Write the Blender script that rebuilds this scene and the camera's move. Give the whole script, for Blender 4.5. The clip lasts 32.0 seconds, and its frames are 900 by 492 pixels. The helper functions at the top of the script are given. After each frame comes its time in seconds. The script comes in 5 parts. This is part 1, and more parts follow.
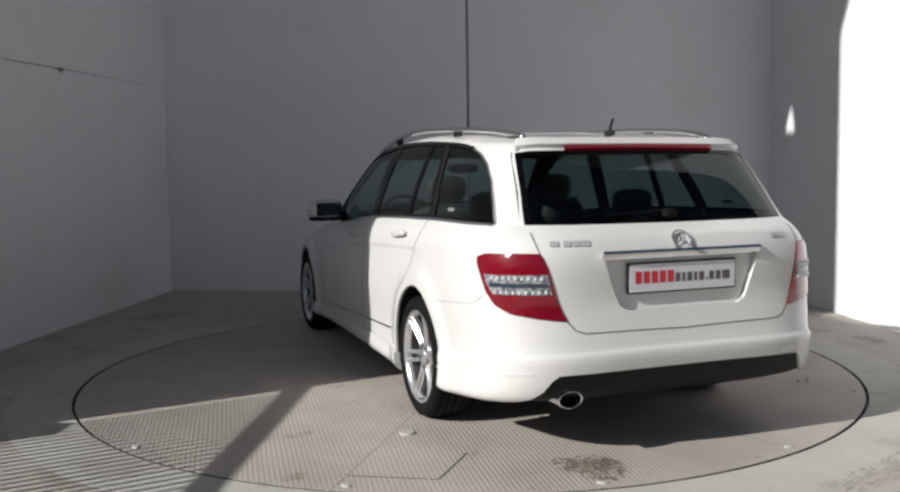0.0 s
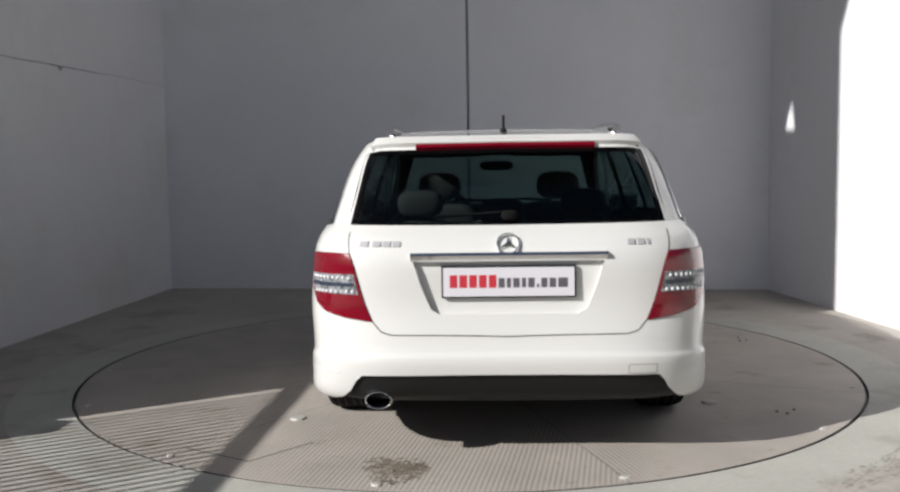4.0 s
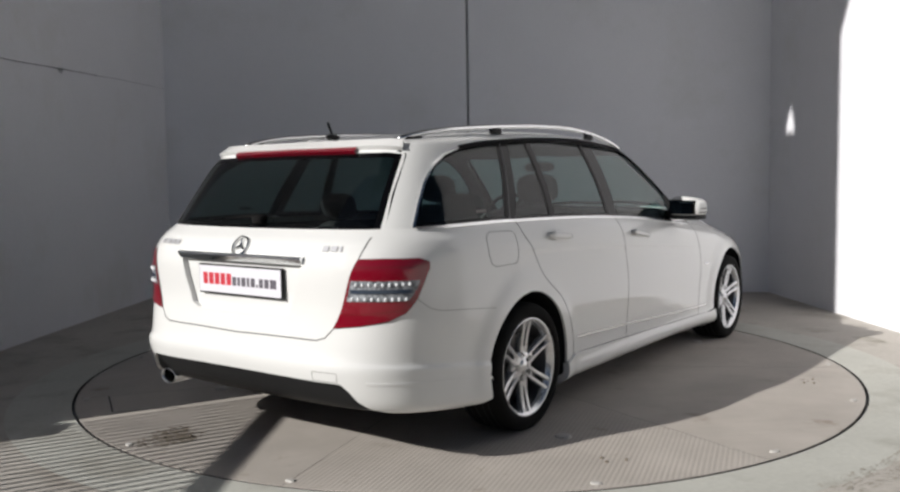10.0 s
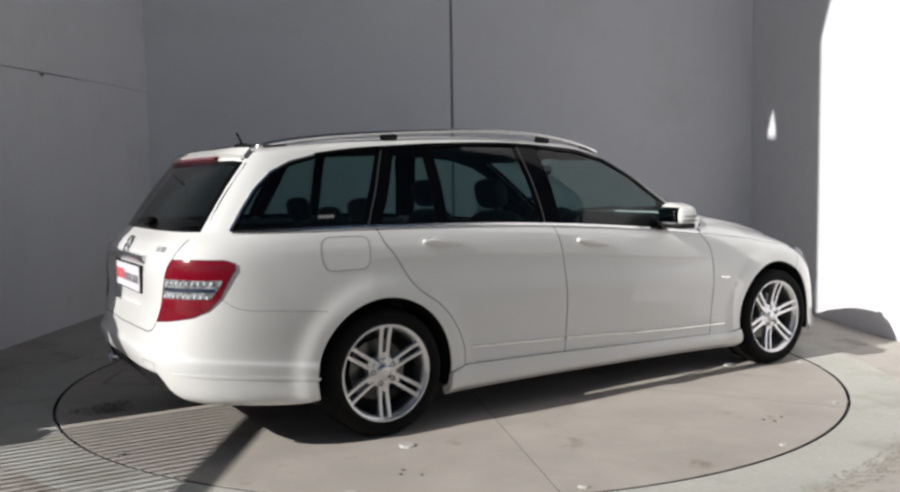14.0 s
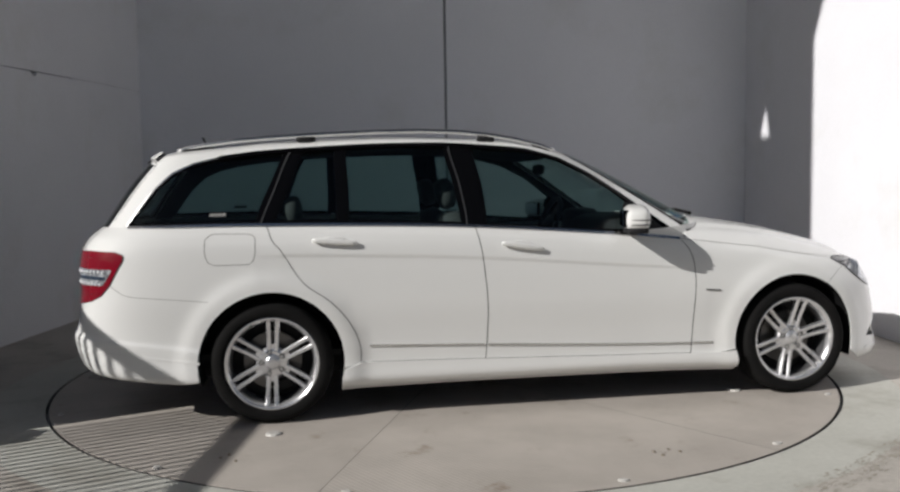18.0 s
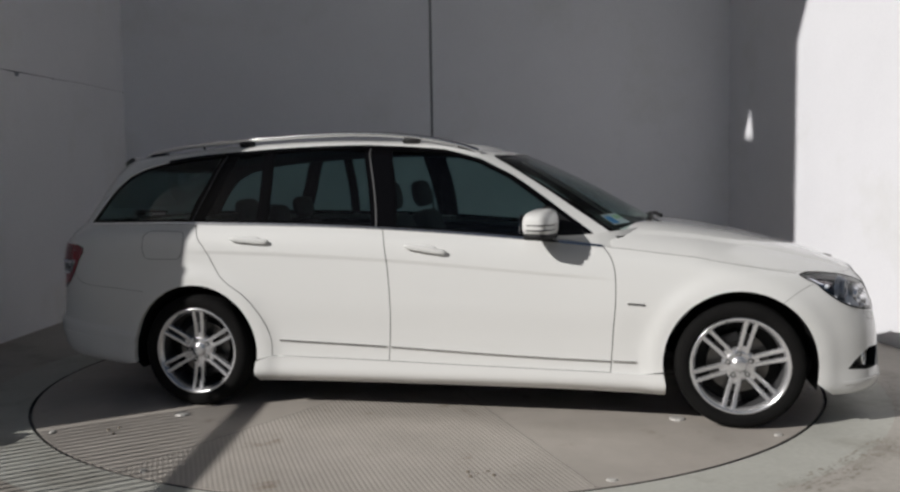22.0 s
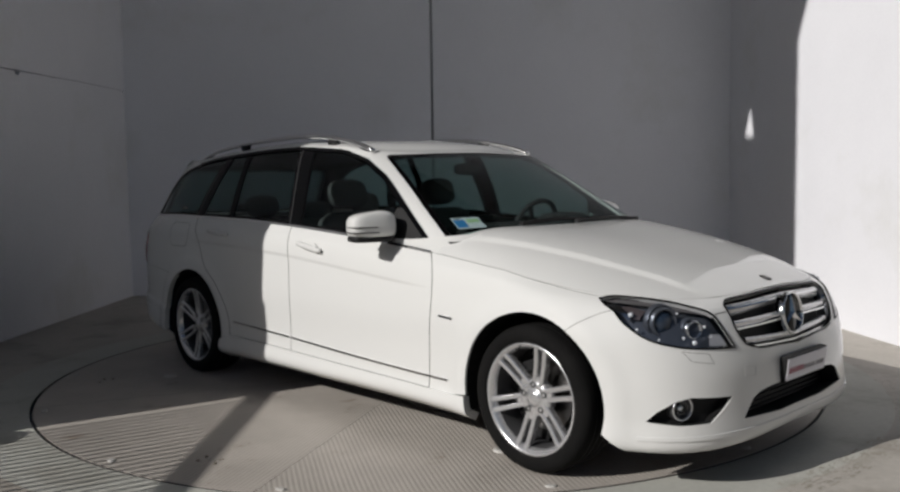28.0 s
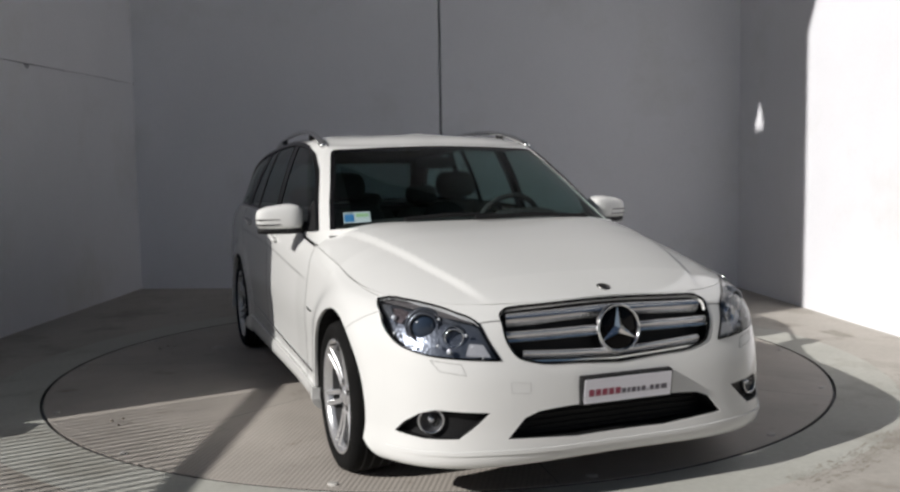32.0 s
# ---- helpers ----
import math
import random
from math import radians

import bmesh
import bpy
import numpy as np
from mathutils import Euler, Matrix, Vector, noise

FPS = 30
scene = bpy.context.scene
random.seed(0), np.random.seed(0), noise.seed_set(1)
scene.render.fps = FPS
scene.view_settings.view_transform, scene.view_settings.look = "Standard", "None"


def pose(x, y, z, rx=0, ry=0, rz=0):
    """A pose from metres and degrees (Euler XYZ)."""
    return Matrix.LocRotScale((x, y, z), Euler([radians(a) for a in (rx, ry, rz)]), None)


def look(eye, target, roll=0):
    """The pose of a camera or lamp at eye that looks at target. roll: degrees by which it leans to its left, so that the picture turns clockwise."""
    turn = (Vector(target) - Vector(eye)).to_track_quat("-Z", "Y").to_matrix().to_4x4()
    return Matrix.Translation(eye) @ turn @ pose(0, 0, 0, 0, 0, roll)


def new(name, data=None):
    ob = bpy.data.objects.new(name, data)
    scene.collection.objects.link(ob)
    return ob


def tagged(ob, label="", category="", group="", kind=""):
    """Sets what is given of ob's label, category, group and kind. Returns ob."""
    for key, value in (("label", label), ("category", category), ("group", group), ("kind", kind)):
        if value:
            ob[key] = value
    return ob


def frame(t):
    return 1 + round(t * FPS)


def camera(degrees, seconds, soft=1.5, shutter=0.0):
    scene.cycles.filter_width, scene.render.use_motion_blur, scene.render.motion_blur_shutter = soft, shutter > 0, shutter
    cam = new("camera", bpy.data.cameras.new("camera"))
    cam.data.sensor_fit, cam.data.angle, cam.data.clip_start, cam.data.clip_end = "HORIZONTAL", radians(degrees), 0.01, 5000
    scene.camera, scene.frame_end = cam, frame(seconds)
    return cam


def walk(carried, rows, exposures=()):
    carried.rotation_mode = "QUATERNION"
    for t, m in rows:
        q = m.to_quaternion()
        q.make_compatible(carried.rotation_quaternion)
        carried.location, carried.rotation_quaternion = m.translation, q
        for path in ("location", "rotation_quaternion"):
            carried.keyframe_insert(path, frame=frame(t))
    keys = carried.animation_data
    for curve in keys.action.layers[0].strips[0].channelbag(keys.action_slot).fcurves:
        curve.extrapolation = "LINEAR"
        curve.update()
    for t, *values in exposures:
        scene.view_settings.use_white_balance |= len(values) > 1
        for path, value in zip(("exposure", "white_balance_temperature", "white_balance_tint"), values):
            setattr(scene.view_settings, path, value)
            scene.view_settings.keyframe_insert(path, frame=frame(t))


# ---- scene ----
FOV, EYE = 54.89, (0.0, -5.394, 1.169)
cam = camera(FOV, 32.0, soft=2.5)


def view(dx, dy):
    """The tripod camera, panned and tilted by a few hundredths of a degree or more."""
    px = 0.03796  # degrees per unit of the picture
    return pose(*EYE, 90 - 4.470 + dy * px, 0, 1.007 + dx * px) @ pose(0, 0, 0, 0, 0, -0.860)


PATH = [(0, 0, 0), (2.5, 0, 0), (3.5, 0, -3.8), (4.5, 0, -4.2), (5.5, 0, -3.8), (6, 1, -3.5), (6.5, 0, -2.5), (7, 0, 0.2), (11, 0, 0.5), (11.3, -4, 0.8), (11.6, -8, 1),
        (12.7, -8, 2), (13, -9, 3), (13.5, -23, 5), (14, -29, 7.5), (14.5, -41, 8), (16.5, -41, 6.5), (18.5, -40, 6), (19, -49, 5.5), (19.5, -58, 5), (20, -67, 6.5),
        (20.5, -66, 8), (25, -66, 7), (28, -65, 5.5), (30, -66, 4.5), (30.5, -65, 3), (31, -63, -1.5), (31.5, -60, -4.5), (32, -50, -6.5)]
STOPS = [(0, 0.0), (2.5, 0.08), (4, 0.10), (6, 0.02), (9, -0.05), (11, 0.0), (14, 0.10), (17, -0.08), (19.5, -0.35), (22, -0.49), (24, -0.67), (26, -0.62), (30, -0.42), (31, -0.32), (32, -0.18)]
walk(cam, [(t, view(0.95 * dx, dy)) for t, dx, dy in PATH], STOPS)

# turn of the turntable and of the car that stands on it: seconds, degrees
TURN = [(0, 111.37), (1, 105.65), (2, 100.04), (3, 94.46), (4, 88.85), (5, 83.20), (6, 77.53), (7, 71.88), (8, 66.18), (9, 60.44), (10, 54.70), (11, 48.98), (12, 43.32),
        (13, 37.67), (14, 32.05), (15, 26.42), (16, 20.72), (17, 14.93), (18, 9.07), (19, 3.20), (20, -2.32), (21, -7.95), (22, -13.62), (23, -19.27), (24, -24.88), (25, -30.46),
        (26, -36.03), (27, -41.65), (28, -47.36), (29, -53.00), (30, -58.56), (31, -64.16), (32, -69.80)]

# ---- light ----
SUN_AZ, SUN_EL = math.radians(30.9), math.radians(29.0)
sun_dir = Vector((math.cos(SUN_AZ) * math.cos(SUN_EL), math.sin(SUN_AZ) * math.cos(SUN_EL), -math.sin(SUN_EL)))
lamp = bpy.data.lights.new("sun", "SUN")
lamp.energy, lamp.angle, lamp.color = 5.1, math.radians(0.53), (1.0, 0.97, 0.935)
sun = new("sun", lamp)
sun.matrix_world = look(-sun_dir * 40, (0, 0, 0))
world = bpy.data.worlds.new("sky")
scene.world = world
world.use_nodes = True
sky = world.node_tree.nodes.new("ShaderNodeTexSky")
sky.sky_type, sky.sun_disc = "NISHITA", False
sky.sun_elevation, sky.sun_rotation = SUN_EL, math.atan2(-sun_dir.x, -sun_dir.y)
world.node_tree.links.new(sky.outputs[0], world.node_tree.nodes["Background"].inputs[0])
world.node_tree.nodes["Background"].inputs[1].default_value = 0.038


# ---- materials ----
def shader(name, base, rough=0.5, metal=0.0, **extra):
    """A principled material; extra names sockets with underscores."""
    m = bpy.data.materials.new(name)
    m.use_nodes = True
    b = m.node_tree.nodes["Principled BSDF"]
    b.inputs["Base Color"].default_value = (*base, 1)
    b.inputs["Roughness"].default_value, b.inputs["Metallic"].default_value = rough, metal
    for key, value in extra.items():
        b.inputs[key.replace("_", " ")].default_value = value
    return m


def link(m, a, b):
    m.node_tree.links.new(a, b)


def node(m, kind, **values):
    n = m.node_tree.nodes.new(kind)
    for key, value in values.items():
        if key in n.inputs:
            n.inputs[key].default_value = value
    return n


def coords(m, space="Object", scale=(1, 1, 1)):
    tc, mp = node(m, "ShaderNodeTexCoord"), node(m, "ShaderNodeMapping")
    link(m, tc.outputs[space], mp.inputs[0])
    mp.inputs["Scale"].default_value = scale
    return mp.outputs[0]


def ramp(m, fac, stops):
    r = node(m, "ShaderNodeValToRGB")
    link(m, fac, r.inputs[0])
    els = r.color_ramp.elements
    for i, (at, c) in enumerate(stops):
        e = els[i] if i < 2 else els.new(at)
        e.position, e.color = at, (*c, 1)
    return r.outputs[0]


def noise_of(m, vec, scale, detail=4, rough=0.55):
    n = node(m, "ShaderNodeTexNoise", Scale=scale, Detail=detail, Roughness=rough)
    link(m, vec, n.inputs["Vector"])
    return n.outputs[0]


def mixed(m, fac, a, b, kind="MIX"):
    n = node(m, "ShaderNodeMix")
    n.data_type, n.blend_type = "RGBA", kind
    for s, v in ((n.inputs[0], fac), (n.inputs[6], a), (n.inputs[7], b)):
        if isinstance(v, (int, float)):
            s.default_value = v
        elif isinstance(v, tuple):
            s.default_value = (*v, 1)
        else:
            link(m, v, s)
    return n.outputs[2]


def relief(m, height, strength, distance):
    n = node(m, "ShaderNodeBump", Strength=strength, Distance=distance)
    link(m, height, n.inputs["Height"])
    link(m, n.outputs[0], m.node_tree.nodes["Principled BSDF"].inputs["Normal"])


def mottled(name, stops, scale, rough, fine=60.0, bump=0.25, depth=0.004, metal=0.0, grime=None):
    """A surface with blotches and grain."""
    m = shader(name, stops[0][1], rough, metal)
    v = coords(m)
    big = ramp(m, noise_of(m, v, scale, 6, 0.6), stops)
    grain = noise_of(m, v, fine, 3)
    col = mixed(m, 0.14, big, grain, "OVERLAY")
    if grime:
        mask = ramp(m, noise_of(m, v, grime[0], 7, 0.65), ((0.52, (0, 0, 0)), (0.7, (1, 1, 1))))
        col = mixed(m, mask, col, mixed(m, 0.6, col, grime[1]))
    link(m, col, m.node_tree.nodes["Principled BSDF"].inputs["Base Color"])
    relief(m, grain, bump, depth)
    return m


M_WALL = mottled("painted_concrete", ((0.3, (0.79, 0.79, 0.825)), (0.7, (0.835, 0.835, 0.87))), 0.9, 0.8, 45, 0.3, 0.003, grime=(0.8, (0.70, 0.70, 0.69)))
# a little darker than painted_concrete, with the same kind of grime
M_WALLDARK = mottled("darker_painted_concrete", ((0.3, (0.75, 0.75, 0.778)), (0.7, (0.795, 0.795, 0.823))), 0.9, 0.85, 45, 0.3, 0.003, grime=(0.7, (0.66, 0.65, 0.63)))
M_GROUND = mottled("worn_concrete", ((0.3, (0.39, 0.362, 0.325)), (0.7, (0.485, 0.455, 0.412))), 1.1, 0.85, 30, 0.5, 0.006, grime=(1.6, (0.17, 0.14, 0.105)))
M_RING = mottled("smooth_concrete", ((0.3, (0.42, 0.418, 0.378)), (0.7, (0.495, 0.492, 0.447))), 1.3, 0.8, 40, 0.3, 0.004, grime=(1.7, (0.24, 0.215, 0.175)))
M_DECK = mottled("steel_tread", ((0.3, (0.26, 0.235, 0.205)), (0.7, (0.33, 0.30, 0.265))), 1.5, 0.6, 50, 0.3, 0.003, grime=(2.0, (0.18, 0.15, 0.12)))
M_FACADE = mottled("grey_plaster", ((0.3, (0.40, 0.40, 0.39)), (0.7, (0.48, 0.48, 0.47))), 0.6, 0.85, 20, 0.3, 0.004)
M_SKYBLOCK = mottled("sky_block_dark", ((0.3, (0.05, 0.05, 0.05)), (0.7, (0.07, 0.07, 0.068))), 0.6, 0.9, 20, 0.3, 0.004)
# near black for joints, and for the shade inside the gaps
M_DARK = shader("dark_joint_and_shade", (0.02, 0.02, 0.02), 0.9)


def tread_material():
    """Ribbed steel plate: fine parallel ribs along the plate's own x axis, worn and rusty in places."""
    m = shader("ribbed_steel_plate", (0.3, 0.27, 0.235), 0.62, 0.0)
    v = coords(m)
    w = node(m, "ShaderNodeTexWave", Scale=15.0, Distortion=0.25, Detail=2.0)
    w.wave_type, w.bands_direction = "BANDS", "Y"
    link(m, v, w.inputs["Vector"])
    wear = ramp(m, noise_of(m, v, 1.4, 5, 0.6), ((0.38, (0.25, 0.25, 0.25)), (0.62, (1, 1, 1))))
    base = ramp(m, noise_of(m, v, 2.3, 6, 0.62), ((0.3, (0.38, 0.347, 0.312)), (0.7, (0.48, 0.44, 0.398))))
    rust = ramp(m, noise_of(m, v, 3.1, 7, 0.7), ((0.60, (0, 0, 0)), (0.74, (1, 1, 1))))
    col = mixed(m, rust, base, (0.20, 0.15, 0.10))
    # shade between the ribs put into the colour as well as the bump
    line = ramp(m, w.outputs["Fac"], ((0.0, (0.78, 0.77, 0.76)), (0.45, (1, 1, 1))))
    col = mixed(m, wear, col, mixed(m, 1.0, col, line, "MULTIPLY"))
    link(m, col, m.node_tree.nodes["Principled BSDF"].inputs["Base Color"])
    relief(m, w.outputs["Fac"], 0.35, 0.003)
    return m


M_TREAD = tread_material()
M_STAIN = mottled("oily_rust", ((0.35, (0.15, 0.125, 0.095)), (0.65, (0.24, 0.205, 0.165))), 9, 0.7, 60, 0.4, 0.004)
M_DIRT = mottled("dry_dirt", ((0.35, (0.31, 0.285, 0.24)), (0.65, (0.41, 0.385, 0.335))), 7, 0.9, 60, 0.4, 0.004)
M_LUG = mottled("pale_worn_steel", ((0.3, (0.40, 0.385, 0.36)), (0.7, (0.52, 0.505, 0.48))), 12, 0.5, 90, 0.3, 0.003)
M_STEEL = mottled("painted_steel", ((0.3, (0.30, 0.31, 0.32)), (0.7, (0.36, 0.37, 0.38))), 3, 0.5, 80, 0.1, 0.002)


# ---- mesh helpers ----
def solid(points, faces):
    bm = bmesh.new()
    vs = [bm.verts.new(p) for p in points]
    for f in faces:
        bm.faces.new([vs[i] for i in f])
    return bm


def add_box(bm, lo, hi, m=None):
    """A box between two corners, into bm."""
    x0, y0, z0 = lo
    x1, y1, z1 = hi
    vs = [bm.verts.new((m or Matrix()) @ Vector(p)) for p in ((x0, y0, z0), (x1, y0, z0), (x1, y1, z0), (x0, y1, z0), (x0, y0, z1), (x1, y0, z1), (x1, y1, z1), (x0, y1, z1))]
    for f in ((3, 2, 1, 0), (4, 5, 6, 7), (0, 1, 5, 4), (1, 2, 6, 5), (2, 3, 7, 6), (3, 0, 4, 7)):
        bm.faces.new([vs[i] for i in f])
    return bm


def box(lo, hi, m=None, bevel=0.0):
    bm = add_box(bmesh.new(), lo, hi, m)
    if bevel:
        bmesh.ops.bevel(bm, geom=bm.edges[:], offset=bevel, segments=2, affect="EDGES", profile=0.5)
    return bm


def prism(outline, lo, hi, m=None):
    """A flat outline (u, v) pushed from lo to hi along w; m turns u, v, w into the world."""
    bm = bmesh.new()
    m = m or Matrix()
    a = [bm.verts.new(m @ Vector((u, v, lo))) for u, v in outline]
    b = [bm.verts.new(m @ Vector((u, v, hi))) for u, v in outline]
    bm.faces.new(a[::-1])
    bm.faces.new(b)
    for i in range(len(a)):
        j = (i + 1) % len(a)
        bm.faces.new((a[i], a[j], b[j], b[i]))
    bmesh.ops.recalc_face_normals(bm, faces=bm.faces[:])
    return bm


def mesh_of(name, bm, material, smooth=False):
    me = bpy.data.meshes.new(name)
    bm.to_mesh(me)
    bm.free()
    for mt in material if isinstance(material, (list, tuple)) else [material]:
        me.materials.append(mt)
    if smooth:
        me.shade_smooth()
    return me


def part(name, bm, material, parent=None, label="", smooth=False):
    """Links a bmesh as one mesh object under its thing."""
    ob = new(name, mesh_of(name, bm, material, smooth))
    ob.parent = parent
    return tagged(ob, label) if label else ob


# ---- ground, pit and turntable ----
def annulus(r0, r1, z, n=144):
    bm = bmesh.new()
    a = [[bm.verts.new((r * math.cos(2 * math.pi * i / n), r * math.sin(2 * math.pi * i / n), z)) for i in range(n)] for r in (r0, r1)]
    for i in range(n):
        j = (i + 1) % n
        bm.faces.new((a[0][i], a[1][i], a[1][j], a[0][j]))
    return bm


def pillow_flat(a, b, h, n=10):
    """A low round-edged button."""
    bm = bmesh.new()
    rings = [[bm.verts.new((a * k * math.cos(2 * math.pi * i / n), b * k * math.sin(2 * math.pi * i / n), z)) for i in range(n)] for k, z in ((1.0, 0.0), (0.92, h * 0.7), (0.7, h))]
    for p, q in zip(rings, rings[1:]):
        for i in range(n):
            bm.faces.new((p[i], p[(i + 1) % n], q[(i + 1) % n], q[i]))
    bm.faces.new(rings[-1])
    return bm


R_DISC, R_PIT, R_RING = 2.270, 2.287, 2.60


def build_ground():
    bm = bmesh.new()
    n, radii = 144, (R_RING, 3.2, 4.5, 7, 12, 25, 80, 400, 2500)
    rows = [[bm.verts.new((r * math.cos(2 * math.pi * i / n), r * math.sin(2 * math.pi * i / n), 0)) for i in range(n)] for r in radii]
    for a, b in zip(rows, rows[1:]):
        for i in range(n):
            bm.faces.new((a[i], b[i], b[(i + 1) % n], a[(i + 1) % n]))
    ground = part("ground", bm, M_GROUND)
    tagged(ground, "worn light brown concrete yard floor with stains", "ground", kind="structure")
    ring = annulus(R_PIT, R_RING, 0.0)
    ob = part("pavement_ring", ring, M_RING)
    tagged(ob, "smooth grey-green concrete collar round the turntable", "pavement", kind="structure")
    # streaks of dirt along the collar's outer edge, and one small brown patch
    bm, rnd = bmesh.new(), random.Random(11)
    for a0, a1, r0, r1, count in ((-60, -40, 2.55, 2.70, 420), (-50, -38, 2.58, 2.66, 200), (-30, -12, 2.59, 2.70, 160), (10.5, 15.5, 2.84, 2.97, 420)):
        for i in range(count):
            a, r = radians(a0 + (a1 - a0) * rnd.random()), r0 + (r1 - r0) * rnd.random()
            k, long = 0.0015 + 0.0065 * rnd.random() ** 3, 1.2 + 2.5 * rnd.random()
            side, out = Vector((-math.sin(a), math.cos(a))), Vector((math.cos(a), math.sin(a)))
            pts = [out * r + side * (k * long * (0.6 + 0.6 * rnd.random()) * math.cos(t * math.pi / 4)) + out * (k * (0.5 + 0.8 * rnd.random()) * math.sin(t * math.pi / 4)) for t in range(8)]
            bm.faces.new([bm.verts.new((q.x, q.y, 0.0008 + 0.000002 * i)) for q in pts])
    tagged(part("dirt", bm, M_DIRT), "brown dirt streaks on the concrete along the collar", "dirt", kind="stuff")
    # the pit's wall is coloured near black, as the shade in the gap
    wall = bmesh.new()
    bmesh.ops.create_cone(wall, cap_ends=False, segments=144, radius1=R_PIT + 0.001, radius2=R_PIT + 0.001, depth=0.3, matrix=Matrix.Translation((0, 0, -0.155)))
    tagged(part("pit_wall", wall, M_DARK), "pit wall round the turntable, coloured dark for the shade in the gap", "pit", kind="structure")
    pit = annulus(0.02, R_PIT + 0.02, -0.28)
    tagged(part("pit_floor", pit, M_DARK), "dark floor of the pit under the turntable", "pit", kind="structure")


build_ground()

turntable = new("turntable")
tagged(turntable, "round steel turntable with worn tread plates, carrying the car", "turntable")


def build_turntable():
    under = annulus(0.001, R_DISC - 0.004, -0.012)
    part("frame_plate", under, M_DARK, turntable, "dark steel frame under the plates")
    # seven wedge plates, each with its own run of ribs
    first, wedge = 145.4, 360 / 7
    for k, ribs in enumerate((171, 196, 300, 330, 17, 60, 174)):
        a0 = first + wedge * k
        bm = bmesh.new()
        n, radii = 18, (0.03, 0.5, 1.2, R_DISC)
        turn = lambda r, a, z: (r * math.cos(radians(a - ribs)), r * math.sin(radians(a - ribs)), z)
        rows = []
        for r in radii:
            edge = math.degrees(0.0012 / r)
            rows.append([bm.verts.new(turn(r, a0 + edge + (wedge - 2 * edge) * i / n, 0)) for i in range(n + 1)])
        rows.append([bm.verts.new(turn(R_DISC, a0 + 0.05 + (wedge - 0.1) * i / n, -0.06)) for i in range(n + 1)])
        for a, b in zip(rows, rows[1:]):
            for i in range(n):
                bm.faces.new((a[i], b[i], b[i + 1], a[i + 1]))
        ob = part("deck_plate", bm, M_TREAD, turntable)
        ob.rotation_euler.z = radians(ribs)
    # added band that covers the sunlit plate edge with the gap's shade
    band = bmesh.new()
    bmesh.ops.create_cone(band, cap_ends=False, segments=144, radius1=R_DISC + 0.003, radius2=R_DISC + 0.003, depth=0.06, matrix=Matrix.Translation((0, 0, -0.032)))
    part("rim_shade_band", band, M_DARK, turntable, "added band over the plate edge, coloured dark like the shade in the gap")
    # teeth round the rim
    bm = bmesh.new()
    for k in range(420):
        a = 2 * math.pi * k / 420
        add_box(bm, (R_DISC, -0.006, -0.05), (R_DISC + 0.009, 0.006, -0.014), Matrix.Rotation(a, 4, "Z"))
    tagged(part("rim_teeth", bm, M_STEEL, turntable), "fine grey teeth round the rim", kind="stuff")
    # lifting lugs and bolt heads
    lug = mesh_of("lug", pillow_flat(0.024, 0.016, 0.008), M_LUG)
    for a in (117, 146.4, 172, 197, 228, 251, 279, 302, 329, 355, 21, 47, 73, 95):
        ob = new("lug", lug)
        ob.parent = turntable
        ob.location, ob.rotation_euler.z = (2.215 * math.cos(radians(a)), 2.215 * math.sin(radians(a)), 0.0), radians(a + 70)
    cap = mesh_of("cover_cap", pillow_flat(0.040, 0.040, 0.010), M_LUG)
    for x, y in ((-1.28, 0.80), (1.46, -0.94), (1.06, 1.10), (-1.02, -1.25)):
        ob = new("cover_cap", cap)
        ob.parent, ob.location = turntable, (x, y, 0.0)
    bolt = mesh_of("bolt", pillow_flat(0.008, 0.008, 0.007), M_STAIN)
    for x, y in ((-1.233, -1.569), (-1.166, -1.625), (0.62, -1.93), (0.71, -1.90), (-1.20, -1.53), (0.60, -1.88), (-2.04, 0.26), (-1.96, 0.18)):
        ob = new("bolt", bolt)
        ob.parent, ob.location = turntable, (x, y, 0.0)
    # a hatch in one plate, and an oil stain
    for p, q in (((2.105, 145.5), (2.105, 155.5)), ((2.105, 155.5), (1.78, 158.5))):
        a, b = (Vector((r * math.cos(radians(t)), r * math.sin(radians(t)), 0.0006)) for r, t in (p, q))
        d = (b - a).normalized()
        w = Vector((-d.y, d.x, 0)) * 0.004
        part("hatch_joint", solid((a - w, b - w, b + w, a + w), ((0, 1, 2, 3),)), M_DARK, turntable, "dark joint of a hatch")
    bm = bmesh.new()
    rnd = random.Random(7)
    for cx, cy, size, count in ((-2.03, 0.24, 0.155, 400), (-1.96, 0.31, 0.11, 150), (-2.00, 0.18, 0.07, 110), (0.66, -1.88, 0.08, 12)):
        for i in range(count):
            r, a = size * rnd.random() ** 0.8, rnd.random() * 2 * math.pi
            x, y, k = cx + 1.0 * r * math.cos(a), cy + 0.8 * r * math.sin(a), 0.002 + 0.009 * rnd.random() ** 3
            pts = [(x + k * (0.6 + 0.8 * rnd.random()) * math.cos(t * math.pi / 4), y + 1.4 * k * (0.6 + 0.8 * rnd.random()) * math.sin(t * math.pi / 4)) for t in range(8)]
            if max(math.hypot(*p) for p in pts) < R_DISC - 0.01:
                bm.faces.new([bm.verts.new((u, v, 0.0008 + 0.000002 * i)) for u, v in pts])
    tagged(part("stain", bm, M_STAIN, turntable), "dark rusty stain on the plates", kind="stuff")


build_turntable()


